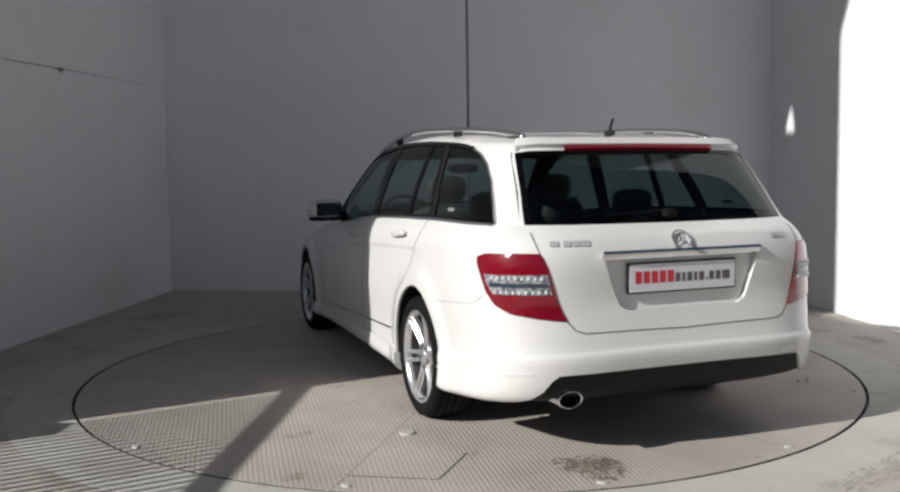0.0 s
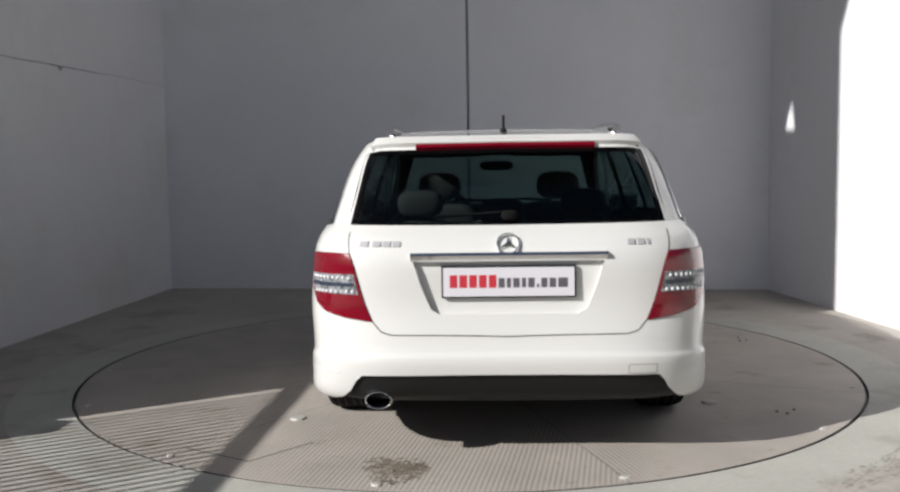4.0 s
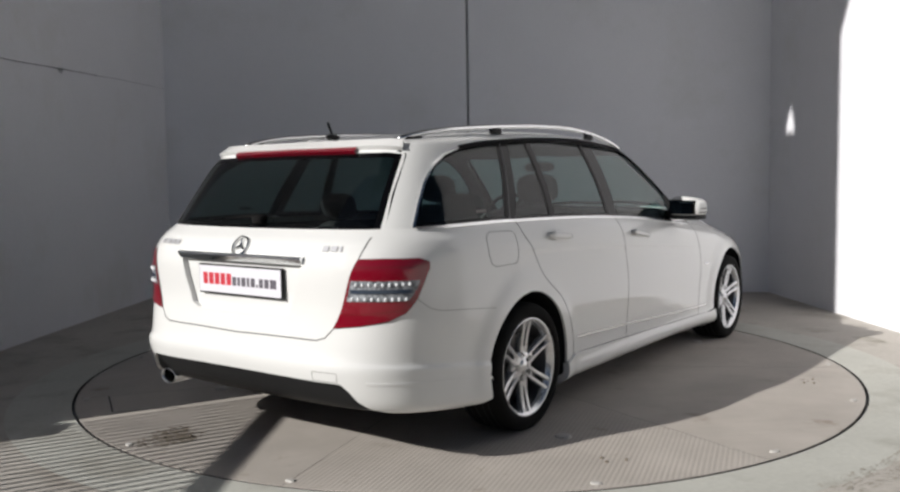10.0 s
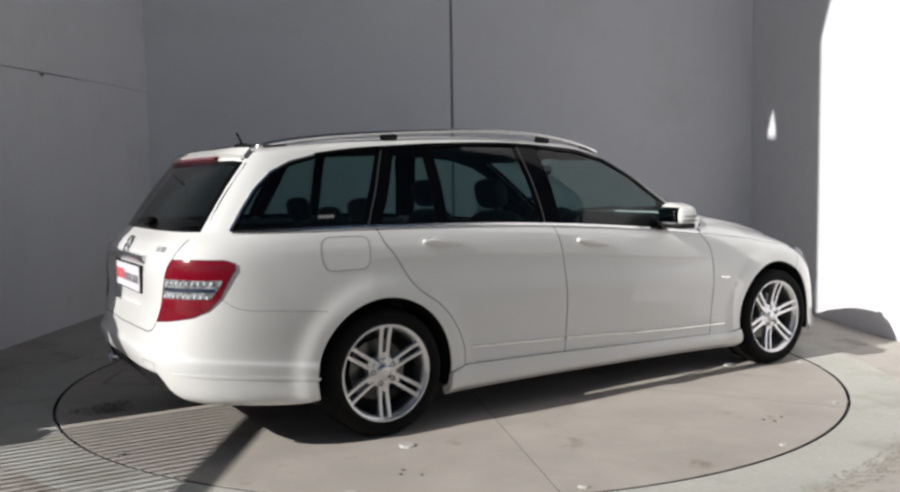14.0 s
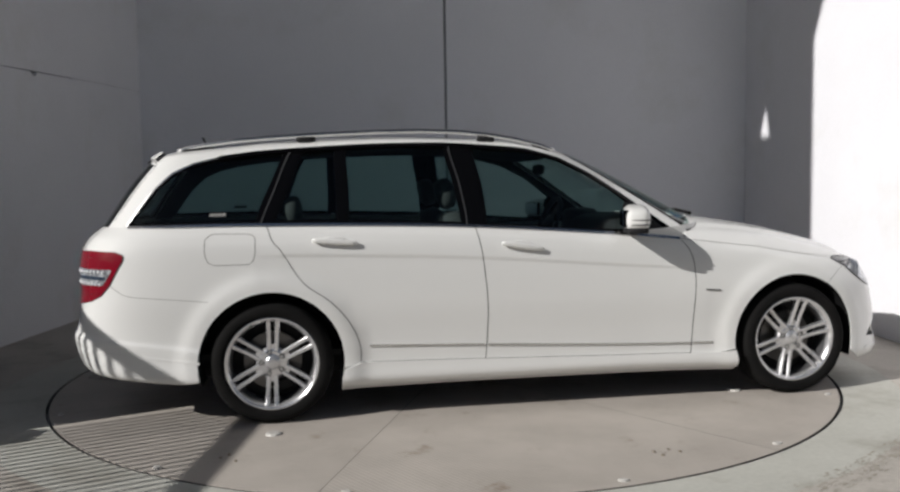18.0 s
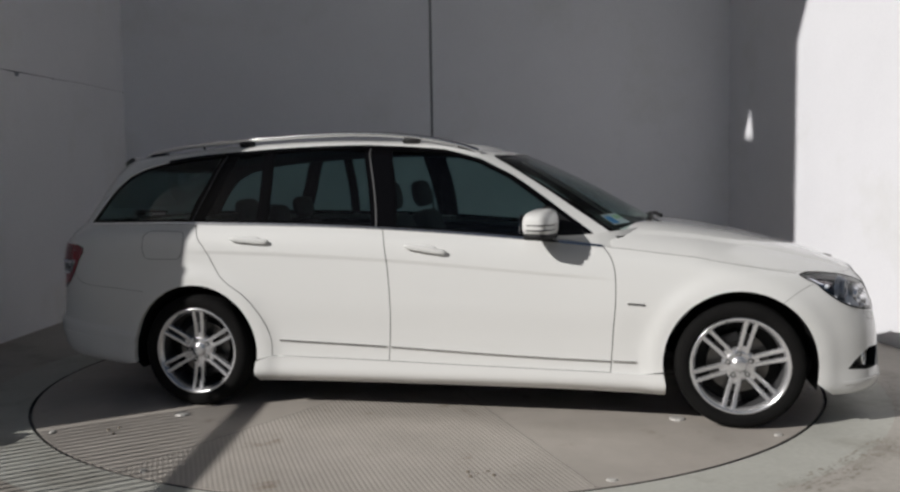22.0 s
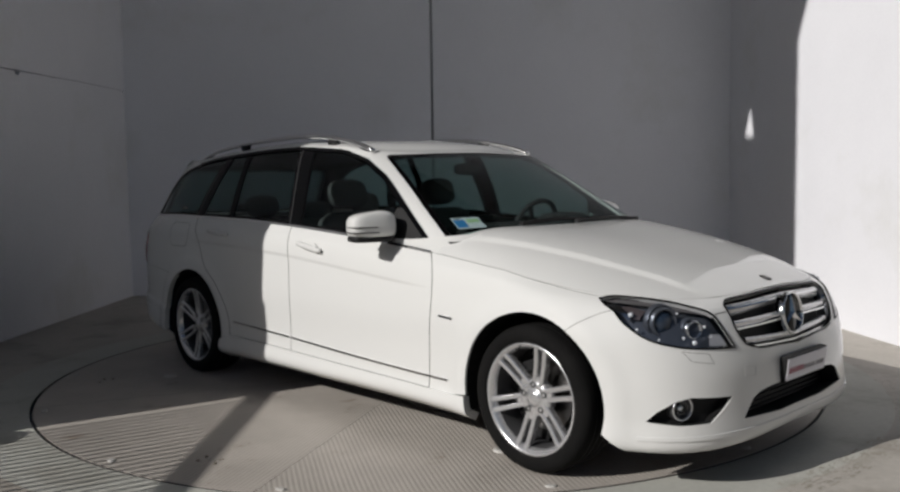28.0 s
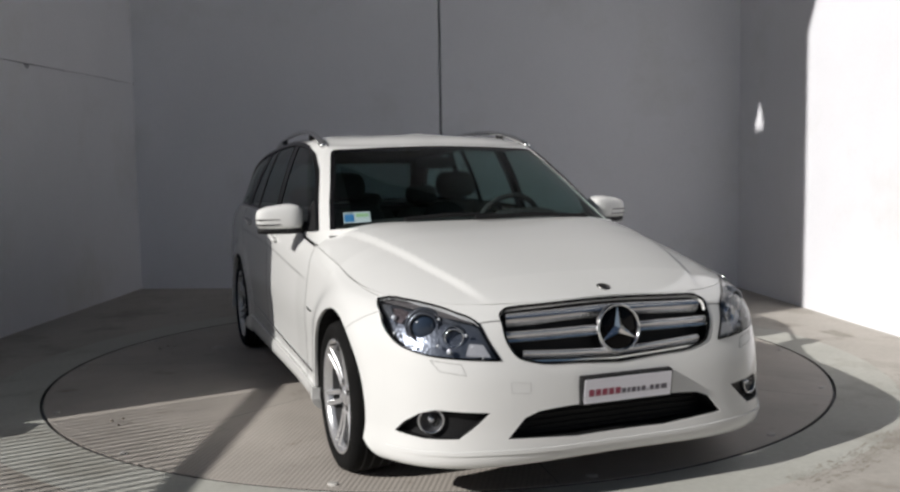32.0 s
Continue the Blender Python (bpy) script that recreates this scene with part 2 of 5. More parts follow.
# ---- walls ----
def wall_frame(a, b):
    """u runs from a to b along the wall's inner face, v up, w outwards (to the wall's back)."""
    a, b = Vector((*a, 0)), Vector((*b, 0))
    u = (b - a).normalized()
    w = Vector((u.y, -u.x, 0))
    return Matrix(((u.x, 0, w.x, a.x), (u.y, 0, w.y, a.y), (0, 1, 0, 0), (0, 0, 0, 1))), (b - a).length


TOP, HIGH = 8.79, 8.8
P_END, P_LEFT, P_RIGHT, P_OUT = (-3.39, -2.06), (-3.178, 3.87), (2.992, 3.176), (3.306, -1.20)


def build_walls():
    # the outward axis of each wall holds when they are walked clockwise from above
    m, n = wall_frame(P_LEFT, P_END)
    root = tagged(new("wall_west"), "tall white painted concrete wall in shade with a panel joint", "wall", kind="structure")
    # the joint runs uneven, with a chip broken out of its lower edge
    low = [(n, 2.098), (4.6, 2.070), (3.6, 2.064), (2.87, 2.072), (2.45, 2.090), (2.26, 2.094), (2.235, 2.070), (2.19, 2.066), (2.165, 2.098), (1.62, 2.118), (1.585, 2.106), (1.54, 2.120), (1.1, 2.140), (0.55, 2.150), (0, 2.163)]
    high = [(0, 2.168), (0.55, 2.155), (1.1, 2.143), (1.54, 2.125), (1.62, 2.125), (2.165, 2.108), (2.26, 2.104), (2.45, 2.097), (2.87, 2.079), (3.6, 2.071), (4.6, 2.077), (n - 0.022, 2.105)]
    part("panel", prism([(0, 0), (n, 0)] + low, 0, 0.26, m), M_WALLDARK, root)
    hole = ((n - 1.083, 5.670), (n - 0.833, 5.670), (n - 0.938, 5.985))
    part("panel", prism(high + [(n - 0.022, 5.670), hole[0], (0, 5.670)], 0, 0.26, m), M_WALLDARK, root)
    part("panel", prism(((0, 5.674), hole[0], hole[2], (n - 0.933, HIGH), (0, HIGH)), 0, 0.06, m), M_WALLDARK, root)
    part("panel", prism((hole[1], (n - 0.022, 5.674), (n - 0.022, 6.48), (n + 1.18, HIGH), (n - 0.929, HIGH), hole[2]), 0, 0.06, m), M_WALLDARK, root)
    m, n = wall_frame(P_RIGHT, P_LEFT)
    root = tagged(new("wall_north"), "tall white painted concrete wall in shade with one upright joint", "wall", kind="structure")
    s = 2.95
    part("panel", prism(((0, 0), (s, 0), (s, TOP), (0, TOP)), 0, 0.26, m), M_WALL, root)
    part("panel", prism(((s + 0.028, 0), (n, 0), (n, TOP), (s + 0.028, TOP)), 0, 0.26, m), M_WALL, root)
    part("joint", prism(((s, 0), (s + 0.028, 0), (s + 0.028, TOP), (s, TOP)), 0.02, 0.24, m), M_STEEL, root, "dark recessed joint strip")
    m, n = wall_frame(P_OUT, P_RIGHT)
    root = tagged(new("wall_east"), "tall white painted concrete wall, mostly in bright sun", "wall", kind="structure")
    part("panel", prism(((0, 0), (n, 0), (n, TOP), (0, TOP)), 0, 0.26, m), M_WALL, root)
    # unseen slab over the booth, above the walls, added to cut the sky light
    slab = part("ceiling", box((-3.9, -4.5, HIGH), (4.3, 4.3, HIGH + 0.25)), M_SKYBLOCK)
    tagged(slab, "plain dark slab high over the booth, unseen, added to block the sky", "ceiling", kind="structure")
    # fence that carries on the line of the west wall
    d = (Vector((*P_END, 0)) - Vector((*P_LEFT, 0))).normalized()
    fence = tagged(new("fence"), "grey steel picket fence with a square top rail", "fence")
    fm = Matrix.Translation((*P_END, 0)) @ Matrix.Rotation(math.atan2(d.y, d.x), 4, "Z")
    fence.matrix_world = fm
    part("top_rail", box((0.0, -0.03, 1.54), (5.0, 0.03, 1.605), bevel=0.006), M_STEEL, fence)
    part("bottom_rail", box((0.0, -0.02, 0.10), (5.0, 0.02, 0.14), bevel=0.005), M_STEEL, fence)
    picket = mesh_of("picket", box((-0.009, -0.009, 0.02), (0.009, 0.009, 1.54)), M_STEEL)
    for i in range(69):
        ob = new("picket", picket)
        ob.parent = fence
        ob.location = (0.10 + 0.0705 * i, 0, 0)
    plinth = part("plinth", box((-0.05, -0.2, 0), (0.16, 0.18, 0.84), fm, 0.02), M_WALL)
    tagged(plinth, "low white concrete plinth at the end of the wall", "plinth")


build_walls()


def build_yard():
    # a plain low building round the yard behind the viewer, unseen, added to shape light
    root = tagged(new("building"), "plain low grey building across the yard, unseen, added to shape the light and reflections", "building")
    for lo, hi in (((-26.0, -24.0), (18.0, -19.0)), ((-26.0, -19.0), (-21.0, 12.0)), ((14.0, -19.0), (18.0, 12.0))):
        part("wall", box((*lo, 0), (*hi, 4.0)), M_FACADE, root)
        part("roof", box((lo[0] - 0.3, lo[1] + 0.3, 4.0), (hi[0] + 0.3, hi[1] + 0.3, 4.2), None, 0.02), M_STEEL, root)
    for i in range(5):
        x = -11.0 + 4.6 * i
        part("added_door", box((x, -19.0, 0.0), (x + 3.2, -18.94, 3.2), None, 0.01), M_STEEL, root)


build_yard()

# ---- the car's skin: plan curves stacked from sill to belt, and from belt to roof ----
def hermite(xs, ys, x):
    """A smooth curve through the knots xs with values ys."""
    xs, ys, x = np.asarray(xs, float), np.asarray(ys, float), np.asarray(x, float)
    d = np.diff(ys) / np.diff(xs)
    m = np.empty(len(xs))
    m[0], m[-1] = d[0], d[-1]
    h = np.diff(xs)
    m[1:-1] = (d[:-1] * h[1:] + d[1:] * h[:-1]) / (h[1:] + h[:-1])
    i = np.clip(np.searchsorted(xs, x) - 1, 0, len(xs) - 2)
    t = (x - xs[i]) / h[i]
    a, b = ys[i], ys[i + 1]
    return (2 * t**3 - 3 * t**2 + 1) * a + (t**3 - 2 * t**2 + t) * h[i] * m[i] + (3 * t**2 - 2 * t**3) * b + (t**3 - t**2) * h[i] * m[i + 1]


class Skin:
    """s: 0 at the rear's middle, 1 and 2 at the ends of the straight side, 3 at the front's middle. v: 0 at the lowest plan curve.
    A row holds the rear's x, the rear corner's power, the half width, the front corner's power, the front's x, the straight side's front end,
    and the heights at the stations."""

    def __init__(self, rear, stations, rows, arches=0.0):
        self.rear, self.stations, self.rows, self.arches = rear, stations, np.array(rows, float), arches
        self.top = len(rows) - 1

    def at(self, s, v):
        s, v = np.broadcast_arrays(np.asarray(s, float), np.asarray(v, float))
        shape = s.shape
        s, v = s.ravel(), np.clip(v.ravel(), 0, self.top)
        ks = np.arange(self.top + 1)
        xr, nr, w, nf, xf, front = (hermite(ks, self.rows[:, i], v) for i in range(6))
        heights = np.stack([hermite(ks, self.rows[:, 6 + i], v) for i in range(len(self.stations))])
        z = np.empty(len(s))
        # heights along s, knot by knot
        st = np.array(self.stations, float)
        h, d = np.diff(st), np.diff(heights, axis=0) / np.diff(st)[:, None]
        m = np.empty_like(heights)
        m[0], m[-1] = 0, 0
        m[1:-1] = (d[:-1] * h[1:, None] + d[1:] * h[:-1, None]) / (h[1:] + h[:-1])[:, None]
        sc = np.clip(s, 0, 3)
        i = np.clip(np.searchsorted(st, sc) - 1, 0, len(st) - 2)
        j = np.arange(len(s))
        t = (sc - st[i]) / h[i]
        z = (2 * t**3 - 3 * t**2 + 1) * heights[i, j] + (t**3 - 2 * t**2 + t) * h[i] * m[i, j] + (3 * t**2 - 2 * t**3) * heights[i + 1, j] + (t**3 - t**2) * h[i] * m[i + 1, j]
        x, y = np.empty(len(s)), np.empty(len(s))
        a = np.radians(90) * sc
        c, q = np.abs(np.cos(a)), np.abs(np.sin(a))
        k = (c**nr + q**nr) ** (-1 / nr)
        rear = sc <= 1
        x[rear], y[rear] = (self.rear - (self.rear - xr) * c * k)[rear], (w * q * k)[rear]
        mid = (sc > 1) & (sc <= 2)
        x[mid], y[mid] = (self.rear + (front - self.rear) * (sc - 1))[mid], w[mid]
        af = np.radians(90) * (sc - 2)
        c, q = np.abs(np.cos(af)), np.abs(np.sin(af))
        k = (c**nf + q**nf) ** (-1 / nf)
        fr = sc > 2
        x[fr], y[fr] = (front + (xf - front) * q * k)[fr], (w * c * k)[fr]
        if self.arches:
            # raised rings round the wheel arches, and a fold along the doors
            for ax in (-1.38, 1.38):
                r = np.hypot(x - ax, z - 0.30)
                y = y + self.arches / (1 + np.exp((r - 0.425) / 0.017)) * (y > 0.5)
            # a soft ledge round the rear bumper
            ledge = 0.011 / (1 + np.exp(np.clip((v - 2.46) / 0.045, -60, 60))) * np.clip((0.94 - sc) / 0.06, 0, 1)
            x, y = x - ledge * np.cos(np.radians(90) * np.clip(sc, 0, 1)), y + ledge * np.sin(np.radians(90) * np.clip(sc, 0, 1))
            fold = np.clip((sc - 0.97) / 0.08, 0, 1) * np.clip((1.86 - sc) / 0.10, 0, 1) * np.clip((7 - v) / 2, 0, 1)
            y = y - 0.0055 * fold / (1 + np.exp(np.clip((v - 4.97) / 0.022, -60, 60)))
        return np.stack([x, y, z], -1).reshape(*shape, 3)

    def normal(self, s, v, e=2e-3):
        s, v = np.asarray(s, float), np.asarray(v, float)
        du = self.at(np.minimum(s + e, 3), v) - self.at(np.maximum(s - e, 0), v)
        dv = self.at(s, np.minimum(v + e, self.top)) - self.at(s, np.maximum(v - e, 0))
        n = np.cross(dv, du)
        return n / np.maximum(np.linalg.norm(n, axis=-1, keepdims=True), 1e-12)


# the body: plan curves from the lowest to the belt, and their heights along the car
PLAN = (
    (-2.240, 4.6, 0.802, 3.8, 2.005, 1.2),
    (-2.330, 4.7, 0.864, 3.9, 2.088, 1.2),
    (-2.375, 4.8, 0.862, 3.9, 2.088, 1.2),
    (-2.360, 4.9, 0.865, 3.8, 2.078, 1.2),
    (-2.335, 5.0, 0.872, 3.5, 2.050, 1.2),
    (-2.335, 5.0, 0.857, 3.2, 2.026, 1.2),
    (-2.300, 4.9, 0.837, 3.0, 2.008, 1.2),
    (-2.235, 4.7, 0.800, 2.9, 1.985, 1.2),
)
HEIGHTS = (
    (0.235, 0.225, 0.155, 0.160, 0.158, 0.150, 0.140, 0.150),
    (0.300, 0.270, 0.200, 0.200, 0.200, 0.190, 0.180, 0.190),
    (0.420, 0.400, 0.285, 0.280, 0.275, 0.280, 0.300, 0.330),
    (0.520, 0.500, 0.420, 0.410, 0.400, 0.420, 0.450, 0.470),
    (0.660, 0.640, 0.600, 0.580, 0.560, 0.570, 0.580, 0.585),
    (0.820, 0.820, 0.830, 0.790, 0.710, 0.680, 0.660, 0.660),
    (0.910, 0.910, 0.910, 0.885, 0.800, 0.755, 0.690, 0.695),
    (0.968, 0.972, 0.975, 0.945, 0.862, 0.800, 0.715, 0.720),
)
BODY = Skin(-1.4, (0, 0.5, 1, 1.4, 1.8, 2, 2.5, 3), [a + b for a, b in zip(PLAN, HEIGHTS)], 0.017)
CABIN = Skin(-1.4, (0, 0.5, 1, 1.55, 2, 2.5, 3), (
    (-2.235, 5.0, 0.794, 3.2, 1.020, 0.50, 0.960, 0.965, 0.970, 0.940, 0.885, 0.915, 0.945),
    (-2.110, 5.0, 0.727, 2.6, 0.660, 0.20, 1.150, 1.155, 1.160, 1.155, 1.140, 1.135, 1.150),
    (-1.990, 6.0, 0.650, 2.7, 0.340, -0.05, 1.285, 1.290, 1.315, 1.335, 1.325, 1.298, 1.302),
    (-1.930, 6.0, 0.590, 2.9, 0.200, -0.15, 1.325, 1.330, 1.365, 1.392, 1.375, 1.340, 1.345),
    (-1.850, 5.0, 0.428, 3.0, 0.080, -0.25, 1.345, 1.350, 1.390, 1.415, 1.402, 1.380, 1.378),
    (-1.600, 4.0, 0.000, 3.0, -0.10, -0.40, 1.372, 1.374, 1.395, 1.424, 1.420, 1.412, 1.408),
))

# ---- car materials ----
M_PAINT = shader("white_car_paint", (0.70, 0.70, 0.685), 0.6, 0.0, Coat_Weight=1.0, Coat_Roughness=0.012, Specular_IOR_Level=0.3)
M_CHROME = shader("chrome", (0.80, 0.81, 0.82), 0.08, 1.0)
M_SATIN = shader("satin_aluminium", (0.72, 0.72, 0.72), 0.22, 1.0)
M_ALLOY = shader("silver_alloy", (0.66, 0.66, 0.67), 0.24, 0.75)
M_BARRELSHADE = shader("barrel_shade", (0.07, 0.07, 0.073), 0.6, 0.3)
M_BLACK = shader("black_plastic", (0.010, 0.010, 0.0105), 0.6, 0.0, Specular_IOR_Level=0.25)
M_GLOSSBLACK = shader("gloss_black_trim", (0.003, 0.003, 0.0035), 0.05, 0.0, Specular_IOR_Level=0.12)
M_SEAM = shader("dark_seam", (0.10, 0.10, 0.098), 0.8)
M_SEAMLIGHT = shader("fine_seam", (0.28, 0.28, 0.27), 0.8)
M_HAIR = shader("hairline_seam", (0.46, 0.46, 0.45), 0.8)
M_EDGE = shader("dark_metal_edge", (0.07, 0.07, 0.073), 0.42, 0.4)
M_RED = shader("red_lens", (0.19, 0.001, 0.011), 0.12, 0.0, Coat_Weight=0.8, Coat_Roughness=0.03)
cells = node(M_RED, "ShaderNodeTexVoronoi", Scale=95.0)
link(M_RED, coords(M_RED), cells.inputs["Vector"])
relief(M_RED, cells.outputs["Distance"], 0.13, 0.004)
M_BAND = mottled("ribbed_clear_lens", ((0.4, (0.10, 0.105, 0.115)), (0.6, (0.36, 0.38, 0.40))), 40, 0.22, 160, 0.4, 0.003)
M_LENSDARK = shader("dark_blue_lens", (0.03, 0.045, 0.07), 0.08, 0.0, Coat_Weight=0.6)
M_DIODEGLINT = shader("diode_and_glint_white", (0.85, 0.86, 0.88), 0.15, 0.2)
M_BRAKE = shader("red_brake_lens", (0.17, 0.002, 0.012), 0.12, 0.0, Coat_Weight=1.0)
M_REDDARK = shader("dark_red_lens", (0.16, 0.004, 0.008), 0.15, 0.0, Coat_Weight=1.0)
M_LAMP = shader("lamp_reflector", (0.78, 0.80, 0.83), 0.15, 1.0)
M_LAMPDARK = shader("faceted_reflector", (0.15, 0.165, 0.195), 0.30, 0.7)
facets = node(M_LAMPDARK, "ShaderNodeTexVoronoi", Scale=80.0)
link(M_LAMPDARK, coords(M_LAMPDARK), facets.inputs["Vector"])
relief(M_LAMPDARK, facets.outputs["Distance"], 0.16, 0.006)
M_AMBER = shader("smoked_indicator", (0.20, 0.165, 0.17), 0.22, 0.6)
M_LID = shader("lamp_cover", (0.50, 0.50, 0.52), 0.3, 0.2)
M_COVER = shader("smoked_lamp_cover", (0.17, 0.16, 0.16), 0.3, 0.3)
M_PLATE = shader("white_plate", (0.72, 0.71, 0.76), 0.4)
M_PLATERED = shader("red_print", (0.55, 0.03, 0.05), 0.5)
M_PLATEDULL = shader("dull_red_print", (0.27, 0.05, 0.085), 0.5)
M_PLATEGREY = shader("grey_print", (0.11, 0.10, 0.12), 0.5)
M_BLUE = shader("blue_print", (0.05, 0.22, 0.50), 0.5)
M_GREEN = shader("pale_green_print", (0.45, 0.60, 0.35), 0.5)
M_SEAT = mottled("grey_seat_fabric", ((0.3, (0.042, 0.042, 0.042)), (0.7, (0.062, 0.062, 0.061))), 6, 0.85, 200, 0.3, 0.002)
M_TRIM = mottled("dark_cabin_trim", ((0.3, (0.014, 0.014, 0.015)), (0.7, (0.02, 0.02, 0.021))), 6, 0.7, 150, 0.3, 0.002)
M_TYRE = mottled("tyre_rubber", ((0.3, (0.006, 0.006, 0.006)), (0.7, (0.010, 0.0097, 0.0095))), 9, 0.9, 90, 0.3, 0.002)
M_TYRE.node_tree.nodes["Principled BSDF"].inputs["Specular IOR Level"].default_value = 0.12
M_DISCBRAKE = shader("brake_steel", (0.16, 0.155, 0.15), 0.35, 1.0)


def pane_material(name, tint, gloss=0.02):
    m = bpy.data.materials.new(name)
    m.use_nodes = True
    nt = m.node_tree
    nt.nodes.remove(nt.nodes["Principled BSDF"])
    mix, clear, shine, edge, power, scale = (nt.nodes.new(k) for k in ("ShaderNodeMixShader", "ShaderNodeBsdfTransparent", "ShaderNodeBsdfGlossy", "ShaderNodeLayerWeight", "ShaderNodeMath", "ShaderNodeMath"))
    clear.inputs[0].default_value, shine.inputs["Roughness"].default_value, edge.inputs[0].default_value = (*tint, 1), gloss, 0.5
    power.operation, scale.operation = "POWER", "MULTIPLY_ADD"
    power.inputs[1].default_value, scale.inputs[1].default_value, scale.inputs[2].default_value = 5.0, 0.93, 0.036
    nt.links.new(edge.outputs["Facing"], power.inputs[0])
    nt.links.new(power.outputs[0], scale.inputs[0])
    nt.links.new(scale.outputs[0], mix.inputs[0])
    nt.links.new(clear.outputs[0], mix.inputs[1])
    nt.links.new(shine.outputs[0], mix.inputs[2])
    nt.links.new(mix.outputs[0], nt.nodes["Material Output"].inputs[0])
    return m


M_GLASS = pane_material("tinted_glass", (0.47, 0.60, 0.585))
M_GLASSDARK = pane_material("dark_tinted_glass", (0.45, 0.59, 0.575))
M_GLASSREAR = pane_material("rear_window_glass", (0.215, 0.27, 0.268))
M_MIRROR = shader("blue_tinted_mirror", (0.72, 0.76, 0.80), 0.03, 1.0)
M_LENS = pane_material("clear_lens", (0.92, 0.93, 0.95), 0.01)

OFFSET = Vector((0.357, -0.210, 0.0))
car = tagged(new("car"), "white estate car with silver roof rails, standing on the turntable", "car")


def cpart(name, bm, material, parent=None, label="", smooth=False):
    ob = part(name, bm, material, parent or car, label, smooth)
    if parent is None:
        ob.location = OFFSET
    return ob


# ---- sheets cut out of a curved skin ----
def clip_half(poly, axis, value, keep_above):
    out = []
    for i in range(len(poly)):
        a, b = poly[i - 1], poly[i]
        fa, fb = (a[axis] - value, b[axis] - value) if keep_above else (value - a[axis], value - b[axis])
        if (fa >= 0) != (fb >= 0):
            t = fa / (fa - fb)
            c = [a[0] + (b[0] - a[0]) * t, a[1] + (b[1] - a[1]) * t]
            c[axis] = value
            out.append(tuple(c))
        if fb >= 0:
            out.append(b)
    return out


def hull(points):
    """The convex outline round points, anticlockwise."""
    pts = sorted(set(points))
    def half(seq):
        out = []
        for p in seq:
            while len(out) > 1 and (out[-1][0] - out[-2][0]) * (p[1] - out[-2][1]) - (out[-1][1] - out[-2][1]) * (p[0] - out[-2][0]) <= 1e-9:
                out.pop()
            out.append(p)
        return out[:-1]
    return half(pts) + half(pts[::-1])


def clip_line(poly, a, b, left):
    """The part of poly on one side of the line from a to b."""
    out = []
    def d(p):
        k = (b[0] - a[0]) * (p[1] - a[1]) - (b[1] - a[1]) * (p[0] - a[0])
        return k if left else -k
    for i in range(len(poly)):
        p, q = poly[i - 1], poly[i]
        fp, fq = d(p), d(q)
        if (fp >= 0) != (fq >= 0):
            t = fp / (fp - fq)
            out.append((p[0] + (q[0] - p[0]) * t, p[1] + (q[1] - p[1]) * t))
        if fq >= 0:
            out.append(q)
    return out


def without(poly, hole):
    """Pieces of poly outside a convex hole."""
    pieces, rest = [], poly
    for i in range(len(hole)):
        a, b = hole[i - 1], hole[i]
        if len(rest) < 3:
            break
        piece = clip_line(rest, a, b, False)
        if len(piece) > 2:
            pieces.append(piece)
        rest = clip_line(rest, a, b, True)
    return pieces


def cut_cells(outline, du, dv, holes=()):
    """The outline cut along a grid: a list of (u, v) and faces over it."""
    us, vs = [p[0] for p in outline], [p[1] for p in outline]
    holes = [hull(h) for h in holes]
    keys, pts, faces = {}, [], []
    for i in range(math.floor(min(us) / du), math.ceil(max(us) / du)):
        strip = clip_half(clip_half(outline, 0, i * du, True), 0, (i + 1) * du, False)
        if len(strip) < 3:
            continue
        for j in range(math.floor(min(vs) / dv), math.ceil(max(vs) / dv)):
            cells = [clip_half(clip_half(strip, 1, j * dv, True), 1, (j + 1) * dv, False)]
            for h in holes:
                if min(p[0] for p in h) < (i + 1) * du and max(p[0] for p in h) > i * du and min(p[1] for p in h) < (j + 1) * dv and max(p[1] for p in h) > j * dv:
                    cells = [q for c in cells for q in without(c, h)]
            for cell in cells:
                face = []
                for u, v in cell:
                    k = (round(u, 4), round(v, 3))
                    if k not in keys:
                        keys[k] = len(pts)
                        pts.append((u, v))
                    if keys[k] not in face:
                        face.append(keys[k])
                if len(face) > 2:
                    faces.append(face)
    return pts, faces


def skin_map(skin, side=1):
    """s below 0 and above 3 runs on to the other side of the car."""
    def f(s, v):
        s = np.asarray(s, float)
        flip = np.where((s < 0) | (s > 3), -1, 1)
        p = skin.at(np.where(s < 0, -s, np.where(s > 3, 6 - s, s)), v)
        p[..., 1] *= flip * side
        return p
    return f


def map_normals(f, u, v, e=2e-3):
    n = np.cross(f(u, v + e) - f(u, v - e), f(u + e, v) - f(u - e, v))
    return n / np.maximum(np.linalg.norm(n, axis=-1, keepdims=True), 1e-9)


